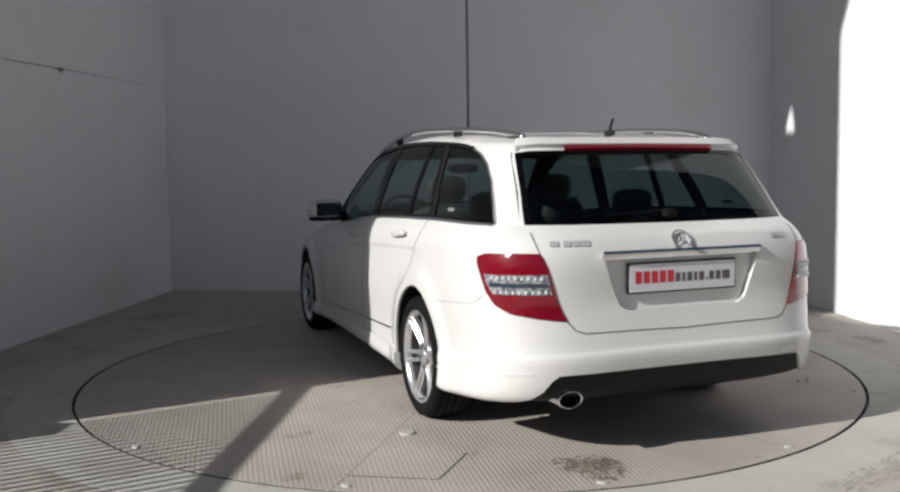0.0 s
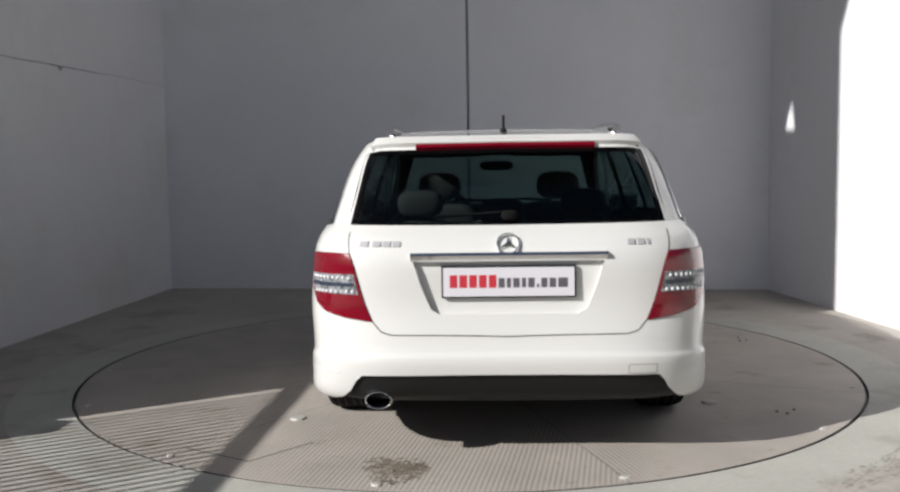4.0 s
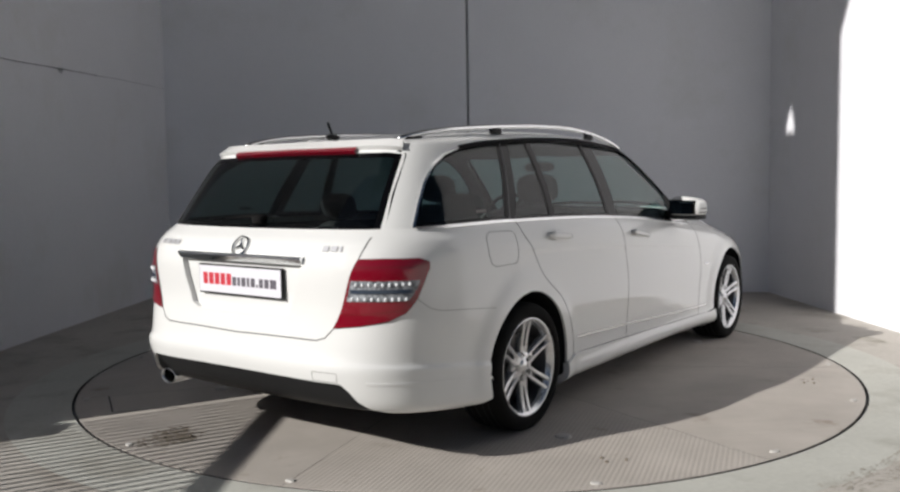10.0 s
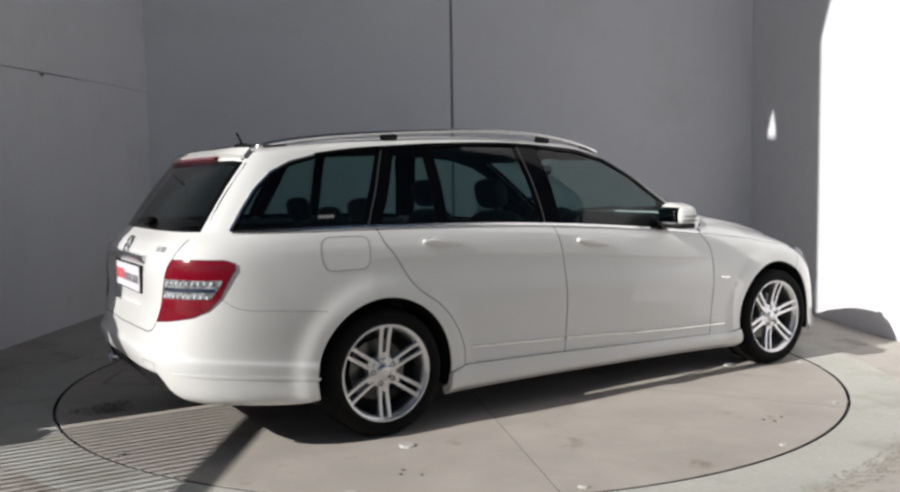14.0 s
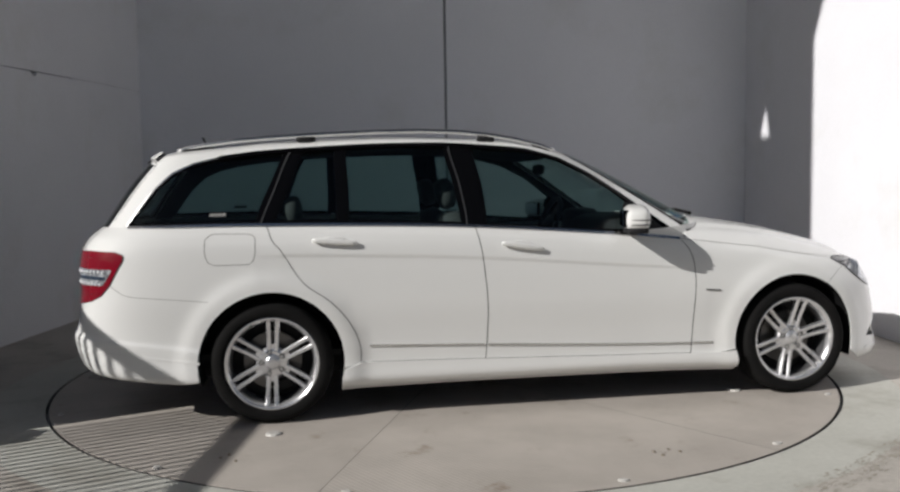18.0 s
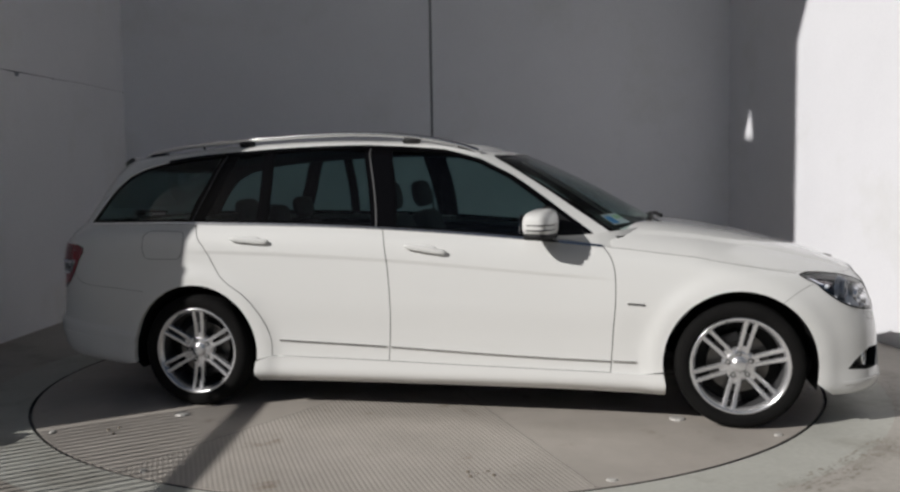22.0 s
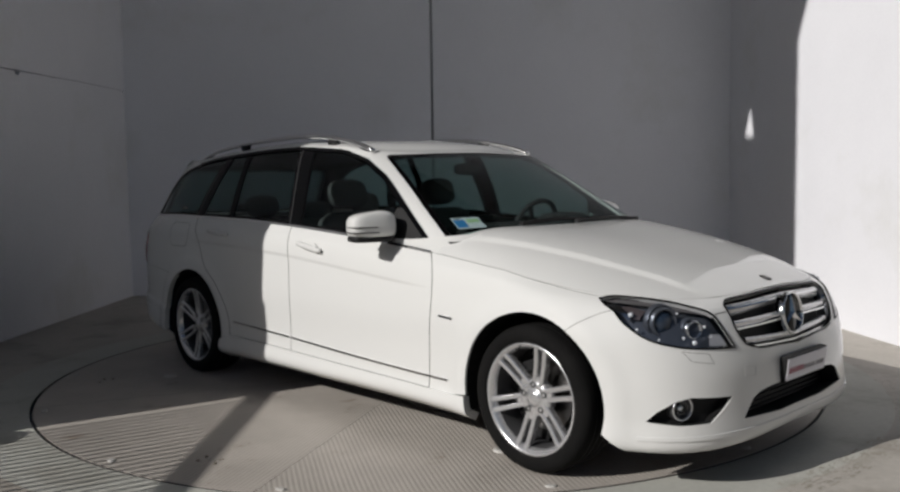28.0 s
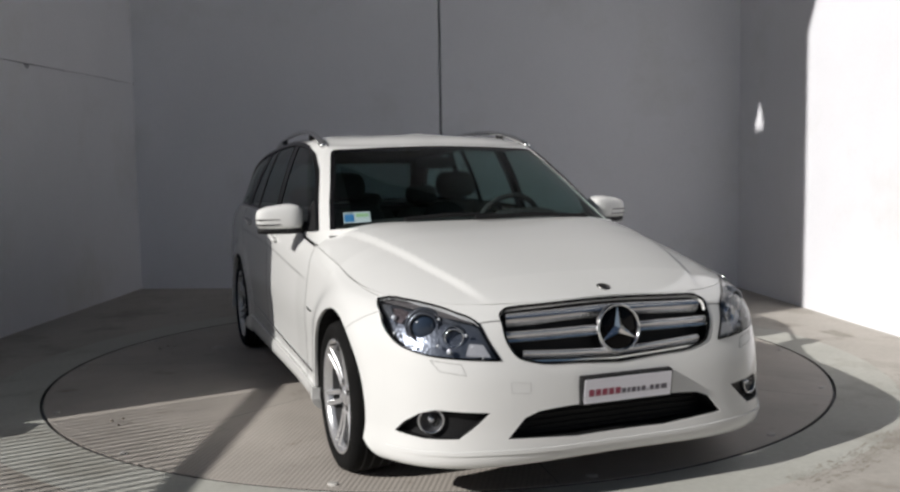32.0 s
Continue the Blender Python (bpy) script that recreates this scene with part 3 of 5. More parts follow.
def sheet(name, outline, f, material, parent=None, label="", du=0.03, dv=0.2, lift=0.0, rim=0.0, flip=1, holes=()):
    """A piece of skin inside the outline, lifted along its normals, with its rim turned inwards."""
    pts, faces = cut_cells(outline, du, dv, holes)
    a = np.array(pts)
    pos, nrm = f(a[:, 0], a[:, 1]), map_normals(f, a[:, 0], a[:, 1]) * flip
    pos = pos + nrm * lift
    verts = [tuple(p) for p in pos]
    out, loops = [], []
    for face in faces:
        p = pos[face]
        area = np.zeros(3)
        for i in range(1, len(face) - 1):
            area += np.cross(p[i] - p[0], p[i + 1] - p[0])
        if np.linalg.norm(area) < 1e-10:
            continue
        if area @ nrm[face].mean(0) < 0:
            face = face[::-1]
        out.append(face)
        loops += [tuple(nrm[i]) for i in face]
    if rim:
        count = {}
        for face in out:
            for i in range(len(face)):
                e = (face[i - 1], face[i])
                count[e] = count.get(e, 0) + 1
        for (i, j) in [e for e in count if (e[1], e[0]) not in count]:
            k = len(verts)
            verts += [tuple(pos[i]), tuple(pos[j]), tuple(pos[j] - nrm[j] * rim), tuple(pos[i] - nrm[i] * rim)]
            face = [k + 1, k, k + 3, k + 2]
            n = np.cross(pos[i] - pos[j], nrm[i])
            n = -n / max(np.linalg.norm(n), 1e-9)
            n = n if n @ np.cross(pos[j] - pos[i], nrm[i]) > 0 else -n
            out.append(face)
            loops += [tuple(n)] * 4
    me = bpy.data.meshes.new(name)
    me.from_pydata(verts, [], out)
    me.materials.append(material)
    me.shade_smooth()
    me.normals_split_custom_set(loops)
    ob = new(name, me)
    ob.parent = parent or car
    if parent is None:
        ob.location = OFFSET
    return tagged(ob, label) if label else ob


def resample(pts, step):
    """Points along a polyline in space, evenly spaced."""
    pts = np.asarray(pts, float)
    d = np.concatenate([[0], np.cumsum(np.linalg.norm(np.diff(pts, axis=0), axis=1))])
    n = max(2, int(d[-1] / step) + 1)
    t = np.linspace(0, d[-1], n)
    return np.stack([np.interp(t, d, pts[:, i]) for i in range(pts.shape[1])], 1)


def dense(line, n=12):
    line = np.asarray(line, float)
    t = np.linspace(0, len(line) - 1, (len(line) - 1) * n + 1)
    return np.stack([np.interp(t, range(len(line)), line[:, i]) for i in (0, 1)], 1)


def ribbon(name, line, f, width, material, parent=None, label="", lift=0.0008, thick=0.0, flip=1, closed=False, bm=None):
    """A flat strip that lies on the skin along a line of (u, v)."""
    line = list(line) + ([line[0]] if closed else [])
    uv = dense(line)
    pos, nrm = f(uv[:, 0], uv[:, 1]), map_normals(f, uv[:, 0], uv[:, 1]) * flip
    tan = np.gradient(pos, axis=0)
    tan /= np.maximum(np.linalg.norm(tan, axis=1, keepdims=True), 1e-9)
    side = np.cross(nrm, tan)
    own = bm is None
    bm = bm or bmesh.new()
    base = pos + nrm * lift
    w = width / 2
    rows = [[bm.verts.new(base[i] - side[i] * w - nrm[i] * 0.004), bm.verts.new(base[i] - side[i] * w + nrm[i] * thick), bm.verts.new(base[i] + side[i] * w + nrm[i] * thick),
             bm.verts.new(base[i] + side[i] * w - nrm[i] * 0.004)] for i in range(len(base))]
    for a, b in zip(rows, rows[1:]):
        for k in range(3):
            bm.faces.new((a[k], a[k + 1], b[k + 1], b[k]))
    if not own:
        return None
    bmesh.ops.recalc_face_normals(bm, faces=bm.faces[:])
    return cpart(name, bm, material, parent, label)


def shaft(name, outline, f, a, b, material, parent, flip=1):
    """The side wall of a hollow: a band along the outline from depth a to depth b."""
    uv = dense(list(outline) + [outline[0]], 4)
    pos, nrm = f(uv[:, 0], uv[:, 1]), map_normals(f, uv[:, 0], uv[:, 1]) * flip
    bm = bmesh.new()
    rows = [[bm.verts.new(p + n * d) for p, n in zip(pos, nrm)] for d in (a, b)]
    for i in range(len(pos) - 1):
        bm.faces.new((rows[0][i], rows[0][i + 1], rows[1][i + 1], rows[1][i]))
    return part(name, bm, material, parent)


def louvre(name, line, f, w, material, parent, label=""):
    """A rounded bar of height w that lies in the grille along a line of (u, v)."""
    uv = dense(line)
    pos, nrm = f(uv[:, 0], uv[:, 1]), map_normals(f, uv[:, 0], uv[:, 1])
    tan = np.gradient(pos, axis=0)
    tan /= np.maximum(np.linalg.norm(tan, axis=1, keepdims=True), 1e-9)
    up = np.cross(nrm, tan)
    up *= np.sign(up[:, 2:3])
    bm = bmesh.new()
    profile = ((0.50, -0.046), (0.50, -0.022), (0.42, -0.012), (0.20, -0.008), (-0.05, -0.012), (-0.34, -0.022), (-0.50, -0.034), (-0.50, -0.050))
    rows = [[bm.verts.new(p + u * w * h + n * d) for h, d in profile] for p, n, u in zip(pos, nrm, up)]
    for a, b in zip(rows, rows[1:]):
        for k in range(len(profile) - 1):
            bm.faces.new((a[k], a[k + 1], b[k + 1], b[k]))
    bmesh.ops.recalc_face_normals(bm, faces=bm.faces[:])
    return part(name, bm, material, parent, label, True)


def tube(points, radius, sides=10, caps=True, flat=1.0, bm=None, step=0.03):
    """A round bar along points in space; flat squeezes it in height."""
    pts = [Vector(p) for p in resample(points, step)]
    bm = bm or bmesh.new()
    rings = []
    for i, p in enumerate(pts):
        t = (pts[min(i + 1, len(pts) - 1)] - pts[max(i - 1, 0)]).normalized()
        a = t.cross(Vector((0, 0, 1)) if abs(t.z) < 0.9 else Vector((1, 0, 0))).normalized()
        b = a.cross(t)
        rings.append([bm.verts.new(p + a * radius * math.cos(2 * math.pi * k / sides) + b * radius * flat * math.sin(2 * math.pi * k / sides)) for k in range(sides)])
    for a, b in zip(rings, rings[1:]):
        for k in range(sides):
            bm.faces.new((a[k], a[(k + 1) % sides], b[(k + 1) % sides], b[k]))
    if caps:
        bm.faces.new(rings[0])
        bm.faces.new(rings[-1][::-1])
    bmesh.ops.recalc_face_normals(bm, faces=bm.faces[:])
    return bm


def lathe(profile, sides=48, m=None, bm=None):
    """A profile of (radius, height) turned round the z axis."""
    bm = bm or bmesh.new()
    m = m or Matrix()
    rings = [[bm.verts.new(m @ Vector((r * math.cos(2 * math.pi * k / sides), r * math.sin(2 * math.pi * k / sides), h))) for k in range(sides)] for r, h in profile]
    for a, b in zip(rings, rings[1:]):
        for k in range(sides):
            bm.faces.new((a[k], a[(k + 1) % sides], b[(k + 1) % sides], b[k]))
    return bm


def pillow(half, m=None, n=10, power=3.0, bm=None):
    """A rounded block (superellipsoid) with the given half sizes."""
    bm = bm or bmesh.new()
    m = m or Matrix()
    def sp(c):
        return math.copysign(abs(c) ** (2 / power), c)
    rows = []
    for i in range(n + 1):
        a = -math.pi / 2 + math.pi * i / n
        rows.append([bm.verts.new(m @ Vector((half[0] * sp(math.cos(a)) * sp(math.cos(b)), half[1] * sp(math.cos(a)) * sp(math.sin(b)), half[2] * sp(math.sin(a)))))
                     for b in (2 * math.pi * k / (2 * n) for k in range(2 * n))])
    for a, b in zip(rows, rows[1:]):
        for k in range(2 * n):
            bm.faces.new((a[k], a[(k + 1) % (2 * n)], b[(k + 1) % (2 * n)], b[k]))
    bmesh.ops.remove_doubles(bm, verts=bm.verts[:], dist=1e-5)
    bmesh.ops.recalc_face_normals(bm, faces=bm.faces[:])
    return bm


def find_sv(x, z, lo=0.45, hi=2.62):
    """Where on the body's side the point with that length and height lies."""
    s, v = np.meshgrid(np.linspace(lo, hi, 150), np.linspace(0, 7, 90), indexing="ij")
    for _ in range(3):
        p = BODY.at(s, v)
        d = (p[..., 0] - x) ** 2 + (p[..., 2] - z) ** 2
        i = np.unravel_index(np.argmin(d), d.shape)
        s0, v0, hs, hv = s[i], v[i], (s[1, 0] - s[0, 0]) * 1.5, (v[0, 1] - v[0, 0]) * 1.5
        s, v = np.meshgrid(np.linspace(s0 - hs, s0 + hs, 31), np.clip(np.linspace(v0 - hv, v0 + hv, 31), 0, 7), indexing="ij")
    return float(s0), float(v0)


def arch(x, a0, a1, r=0.350, n=22):
    """Points along a wheel arch, between two angles."""
    return [find_sv(x + r * math.cos(radians(a0 + (a1 - a0) * i / n)), 0.300 + r * math.sin(radians(a0 + (a1 - a0) * i / n))) for i in range(n + 1)]


def both(half, mid):
    """An outline on one side, carried on over the middle (s = mid) to the other."""
    return list(half) + [(2 * mid - s, v) for s, v in reversed(half) if abs(s - mid) > 1e-6]


def curve(points, n=4, top=7.0):
    """A smooth open line through points (u, v)."""
    p = np.asarray(points, float)
    ks = np.concatenate([[0], np.cumsum(np.hypot(np.diff(p[:, 0]) * 1.2, np.diff(p[:, 1]) * 0.13))])
    t = np.concatenate([np.linspace(a, b, n, endpoint=False) for a, b in zip(ks, ks[1:])] + [[ks[-1]]])
    return [(float(u), float(min(v, top))) for u, v in zip(hermite(ks, p[:, 0], t), hermite(ks, p[:, 1], t))]


# outlines of the panels (s, v)
DOOR_REAR = [(1.002, 7), (1.033, 5.01), (1.067, 4.41), (1.119, 4.0), (1.161, 3.24), (1.173, 2.67), (1.173, 2.06)]
DOOR_REAR = curve(DOOR_REAR, 4)
DOOR_MID = [(1.402, 7), (1.412, 5.18), (1.421, 4.02), (1.420, 3.0), (1.416, 1.93)]
DOOR_MID = curve(DOOR_MID, 4)
DOOR_FRONT = curve([(1.827, 7), (1.843, 6.03), (1.851, 4.39), (1.846, 3.27), (1.841, 1.72)], 4)
GATE = [(0.466, 7), (0.45, 6.28), (0.428, 5.36), (0.363, 3.61), (0.343, 3.31), (0.318, 3.2), (0, 3.1)]
LAMP_R = [(0.428, 5.36), (0.485, 5.37), (0.57, 5.31), (0.595, 5.16), (0.595, 4.96), (0.578, 4.67), (0.557, 4.35), (0.529, 4.08), (0.49, 3.88), (0.427, 3.73), (0.363, 3.61)]
BAND = [(0.41, 4.74), (0.567, 4.72), (0.559, 4.57), (0.537, 4.33), (0.396, 4.3)]
RECESS = [(0.276, 5.33), (0.248, 4.55), (0.217, 3.89), (0.193, 3.75), (0, 3.73)]
SEAM_REAR = [(0.557, 4.35), (0.591, 4.13), (0.619, 4.07), (0.82, 3.99)]
H_TOP = curve([(2.346, 6.46), (2.385, 6.95), (2.45, 7.0), (2.522, 6.72), (2.587, 5.98), (2.645, 4.87)])
H_IN = curve([(2.645, 4.87), (2.669, 4.05), (2.688, 3.56)])
H_LOW = curve([(2.688, 3.56), (2.600, 3.65), (2.525, 3.77), (2.464, 4.01), (2.411, 4.63), (2.385, 5.4)])
H_BACK = [(2.385, 5.4), (2.363, 5.92), (2.346, 6.46)]
HEAD = H_TOP + H_IN[1:] + H_LOW[1:] + H_BACK[1:-1]
FOG = [(2.440, 1.90), (2.466, 2.16), (2.507, 2.39), (2.542, 2.46), (2.658, 2.33), (2.625, 2.03), (2.590, 1.76), (2.519, 1.77), (2.479, 1.83), (2.450, 1.87)]
INTAKE = [(3, 2.16), (2.93, 2.16), (2.811, 2.25), (2.77, 2.23), (2.735, 2.12), (2.695, 1.67), (2.87, 1.5), (2.95, 1.5), (3, 1.5)]
GRILLE = curve([(3, 6.76), (2.90, 6.74), (2.80, 6.66), (2.730, 6.57), (2.708, 6.47), (2.700, 6.25), (2.700, 4.78), (2.716, 3.87), (2.731, 3.60), (2.755, 3.48), (2.88, 3.32), (3, 3.22)])


def build_body():
    arch_rear_front = arch(-1.38, -14, 60, n=14)      # from the sill up
    arch_rear_top = arch(-1.38, 60, 121, n=12)
    arch_rear_back = arch(-1.38, 121, 197, n=14)
    arch_front_back = arch(1.38, 194, 120, n=14)
    arch_front_top = arch(1.38, 120, 58, n=12)
    arch_front_fore = arch(1.38, 58, -18, n=14)
    f1 = {1: skin_map(BODY, 1), -1: skin_map(BODY, -1)}
    for side in (1, -1):
        f = f1[side]
        quarter = DOOR_REAR + [find_sv(-1.033, 0.262)] + arch_rear_front[2:] + arch_rear_top[1:] + SEAM_REAR[::-1] + LAMP_R[5:0:-1] + [(0.427, 5.34), (0.45, 6.26), (0.466, 7)]
        sheet("rear_wing", quarter, f, M_PAINT, flip=side, rim=0.012, du=0.013, dv=0.09)
        rd = sheet("rear_door", DOOR_REAR[::-1] + DOOR_MID, f, M_PAINT, flip=side, rim=0.012, dv=0.05)
        fd = sheet("front_door", DOOR_MID[::-1] + DOOR_FRONT, f, M_PAINT, flip=side, rim=0.012, dv=0.05)
        fender = DOOR_FRONT + [(1.90, 1.70), find_sv(1.033, 0.262)] + arch_front_back[2:] + arch_front_top[1:] + H_BACK + [(2.385, 7)]
        sheet("front_wing", fender, f, M_PAINT, flip=side, rim=0.012, du=0.013, dv=0.09)
        sill = [DOOR_REAR[-1], DOOR_MID[-1], DOOR_FRONT[-1], (1.90, 1.70), find_sv(1.033, 0.255), find_sv(1.043, 0.205), (1.939, 0.0), (1.137, 0.0), find_sv(-1.043, 0.205), find_sv(-1.033, 0.255)]
        sheet("side_skirt", sill, f, M_PAINT, flip=side, rim=0.035, lift=0.013)
        # shut lines
        for line in ([(1.173, 2.06), (1.416, 1.93), (1.841, 1.72)], DOOR_REAR, DOOR_MID, DOOR_FRONT):
            ribbon("door_seal", line, f, 0.004, M_SEAM, None, "dark shut line of a door", flip=side)
        ribbon("wing_seam", [(1.827, 6.95), (1.904, 6.97), (2.037, 6.95), (2.2, 6.97), (2.34, 6.7)], f, 0.0026, M_SEAMLIGHT, flip=side)
        ribbon("bumper_seam", SEAM_REAR, f, 0.0025, M_SEAMLIGHT, flip=side)
        ribbon("bumper_seam", [arch_front_top[-1], (2.385, 5.4)], f, 0.0025, M_SEAMLIGHT, flip=side)
        for line in ([(1.19, 2.70), (1.413, 2.555)], [(1.421, 2.55), (1.841, 2.26)], [(1.846, 2.26), (1.888, 2.23)]):
            ribbon("side_moulding", line, f, 0.010, M_SATIN, None, "thin grey moulding along the lower doors", flip=side, thick=0.005)
        ribbon("belt_moulding", [(0.56, 6.93), (0.8, 6.93), (1.002, 6.93), (1.402, 6.93), (1.827, 6.95)], f, 0.014, M_SATIN, flip=side, thick=0.004, lift=0.003, label="bright strip under the side windows")
        ribbon("side_badge", [(1.872, 4.15), (1.903, 4.10)], f, 0.010, M_SATIN, flip=side, thick=0.004, label="small grey badge on the front wing")
        # handles
        for (s0, v0), (s1, v1), door in (((1.090, 5.80), (1.168, 5.58), rd), ((1.452, 5.74), (1.532, 5.52), fd)):
            p, q = f(np.array([s0]), np.array([v0]))[0], f(np.array([s1]), np.array([v1]))[0]
            mid, out = (p + q) / 2, np.array((0, side, 0.12))
            m = Matrix.Translation(Vector(mid) + Vector((0, side * 0.019, 0))) @ Matrix.Rotation(math.atan2(q[2] - p[2], q[0] - p[0]) * -1, 4, "Y")
            h = part("handle", pillow((0.112, 0.011, 0.0145), m, 8, 3.2), M_PAINT, door, "white door handle", True)
            for dx in (-0.085, 0.085):
                part("handle_foot", pillow((0.016, 0.018, 0.012), m @ Matrix.Translation((dx, -side * 0.012, 0)), 6, 3), M_PAINT, door, "", True)
            part("handle_cup", pillow((0.062, 0.006, 0.032), m @ Matrix.Translation((0.0, -side * 0.018, -0.004)), 8, 2.2), M_PAINT, door, "rounded white cup behind the handle", True)
        # tail lamp
        lamp_ob = sheet("tail_lamp", LAMP_R, f, M_RED, flip=side, lift=0.006, rim=0.03, du=0.02, dv=0.15, label="red tail lamp with a clear band")
        sheet("clear_band", BAND, f, M_BAND, lamp_ob, "clear ribbed lens band", du=0.012, dv=0.08, flip=side, lift=0.0075, rim=0.004)
        for i in range(9):
            for v0 in (4.655, 4.36):
                s0 = 0.410 + 0.0150 * i + (v0 - 4.36) * 0.04
                c = f(np.array([s0]), np.array([v0]))[0]
                n = map_normals(f, np.array([s0]), np.array([v0]))[0] * side
                bulb = bmesh.new()
                pillow((0.0068, 0.0068, 0.008), Matrix.Translation(Vector(c + n * 0.0075)), 4, 2.2, bulb)
                part("diode", bulb, M_DIODEGLINT, lamp_ob, "clear lamp element")
        ribbon("lens_step", [(0.419, 5.07), (0.498, 5.08), (0.58, 5.04)], f, 0.006, M_REDDARK, lamp_ob, flip=side, lift=0.0068)
        ribbon("lens_step", [(0.385, 3.99), (0.46, 4.06), (0.527, 4.14)], f, 0.006, M_REDDARK, lamp_ob, flip=side, lift=0.0068)
        ribbon("lamp_gasket", LAMP_R, f, 0.006, M_SEAM, lamp_ob, flip=side, closed=True)
        ribbon("band_core", [(0.408, 4.51), (0.48, 4.515), (0.548, 4.51)], f, 0.016, M_LENSDARK, lamp_ob, "dark middle of the clear band", flip=side, lift=0.010)
        # headlamp: a dark bowl behind a clear lens
        head = sheet("headlamp", HEAD, f, M_LAMPDARK, None, "clear headlamp with projector lenses", du=0.02, dv=0.2, flip=side, lift=-0.035)
        sheet("lens", HEAD, f, M_LENS, head, "clear curved lens", du=0.02, dv=0.2, flip=side, lift=0.003)
        sheet("eyelid", [(2.36, 6.5), (2.39, 6.88), (2.45, 6.93), (2.52, 6.62), (2.583, 5.90), (2.632, 4.92), (2.60, 5.25), (2.545, 5.85), (2.47, 6.35), (2.40, 6.48)], f, M_COVER, head, "grey upper cover inside the lamp", du=0.02, dv=0.2, flip=side, lift=-0.012)
        sheet("reflector", [(2.625, 4.1), (2.655, 4.05), (2.670, 3.66), (2.615, 3.72)], f, M_LID, head, "bright inner reflector", du=0.02, dv=0.2, flip=side, lift=-0.010)
        sheet("reflector", [(2.362, 6.3), (2.395, 6.35), (2.435, 5.1), (2.424, 4.8), (2.395, 5.5)], f, M_LAMP, head, "bright side reflector", du=0.02, dv=0.2, flip=side, lift=-0.012)
        sheet("indicator", [(2.385, 6.2), (2.43, 6.35), (2.470, 5.9), (2.452, 4.9), (2.425, 5.0), (2.400, 5.6)], f, M_AMBER, head, "brownish indicator in the outer corner", du=0.02, dv=0.2, flip=side, lift=-0.020)
        for (s0, v0), r, ring, glass in (((2.520, 4.62), 0.046, M_LAMPDARK, M_LENSDARK), ((2.592, 4.25), 0.029, M_LAMP, M_LENS)):
            c = Vector(f(np.array([s0]), np.array([v0]))[0]) + Vector((-0.028, -0.010 * side, 0))
            m = Matrix.Translation(c) @ Matrix.Rotation(radians(90), 4, "Y") @ Matrix.Rotation(radians(side * -22), 4, "X")
            part("projector_shroud", lathe(((r * 1.50, -0.034), (r * 1.44, -0.014), (r * 1.36, -0.010), (r * 1.28, -0.020)), 28, m), M_LAMPDARK, head, "silver shroud round a projector", True)
            part("projector_ring", lathe(((r * 1.25, -0.03), (r * 1.22, 0.004), (r * 1.05, 0.008), (r * 0.98, -0.02)), 28, m), ring, head, "ring of a projector", True)
            part("projector", pillow((r * 0.98, r * 0.98, r * 0.55), m @ Matrix.Translation((0, 0, -0.012)), 10, 2), glass, head, "glass projector lens", True)
            part("projector_bowl", lathe(((r * 0.99, -0.02), (r * 0.7, -0.04), (0.002, -0.05)), 24, m), M_LAMP, head, "", True)
        # white beads stand in for sparkles of light on the reflector
        for s0, v0, r in ((2.440, 5.05, 0.010), (2.452, 4.35, 0.006), (2.488, 5.0, 0.006), (2.556, 5.15, 0.005), (2.560, 4.0, 0.006), (2.585, 3.82, 0.010), (2.622, 4.35, 0.006), (2.634, 3.95, 0.008), (2.50, 3.98, 0.005)):
            spot = Vector(f(np.array([s0]), np.array([v0]))[0]) + Vector((-0.018, 0, 0))
            part("glint_bead", pillow((r, r, r), Matrix.Translation(spot), 5, 2.0), M_DIODEGLINT, head, "white bead put in for a glint in the lamp", True)
        ribbon("lamp_gasket", HEAD, f, 0.006, M_GLOSSBLACK, head, flip=side, closed=True, lift=0.004)
        # fog lamp
        rec = sheet("fog_recess", FOG, f, M_BLACK, None, "black fog lamp recess in the bumper", du=0.02, dv=0.12, flip=side, lift=-0.045)
        shaft("recess_wall", FOG, f, -0.005, -0.046, M_BLACK, rec, flip=side)
        c = Vector(f(np.array([2.540]), np.array([2.17]))[0]) + Vector((-0.040, 0.0, 0))
        m = Matrix.Translation(c) @ Matrix.Rotation(radians(90), 4, "Y") @ Matrix.Rotation(radians(side * -20), 4, "X")
        part("fog_lamp", lathe(((0.045, -0.03), (0.046, 0.008), (0.040, 0.012), (0.037, 0.0), (0.027, -0.012), (0.002, -0.018)), 28, m), M_EDGE, rec, "round grey fog lamp", True)
        part("fog_ring", lathe(((0.046, 0.006), (0.047, 0.012), (0.042, 0.014), (0.039, 0.010)), 28, m), M_LAMP, rec, "bright ring of the fog lamp", True)
        part("fog_lens", pillow((0.038, 0.038, 0.012), m, 8, 2), M_LENS, rec, "", True)
        part("fog_bulb", pillow((0.014, 0.014, 0.010), m @ Matrix.Translation((0, 0, -0.006)), 6, 2), M_LAMP, rec, "", True)
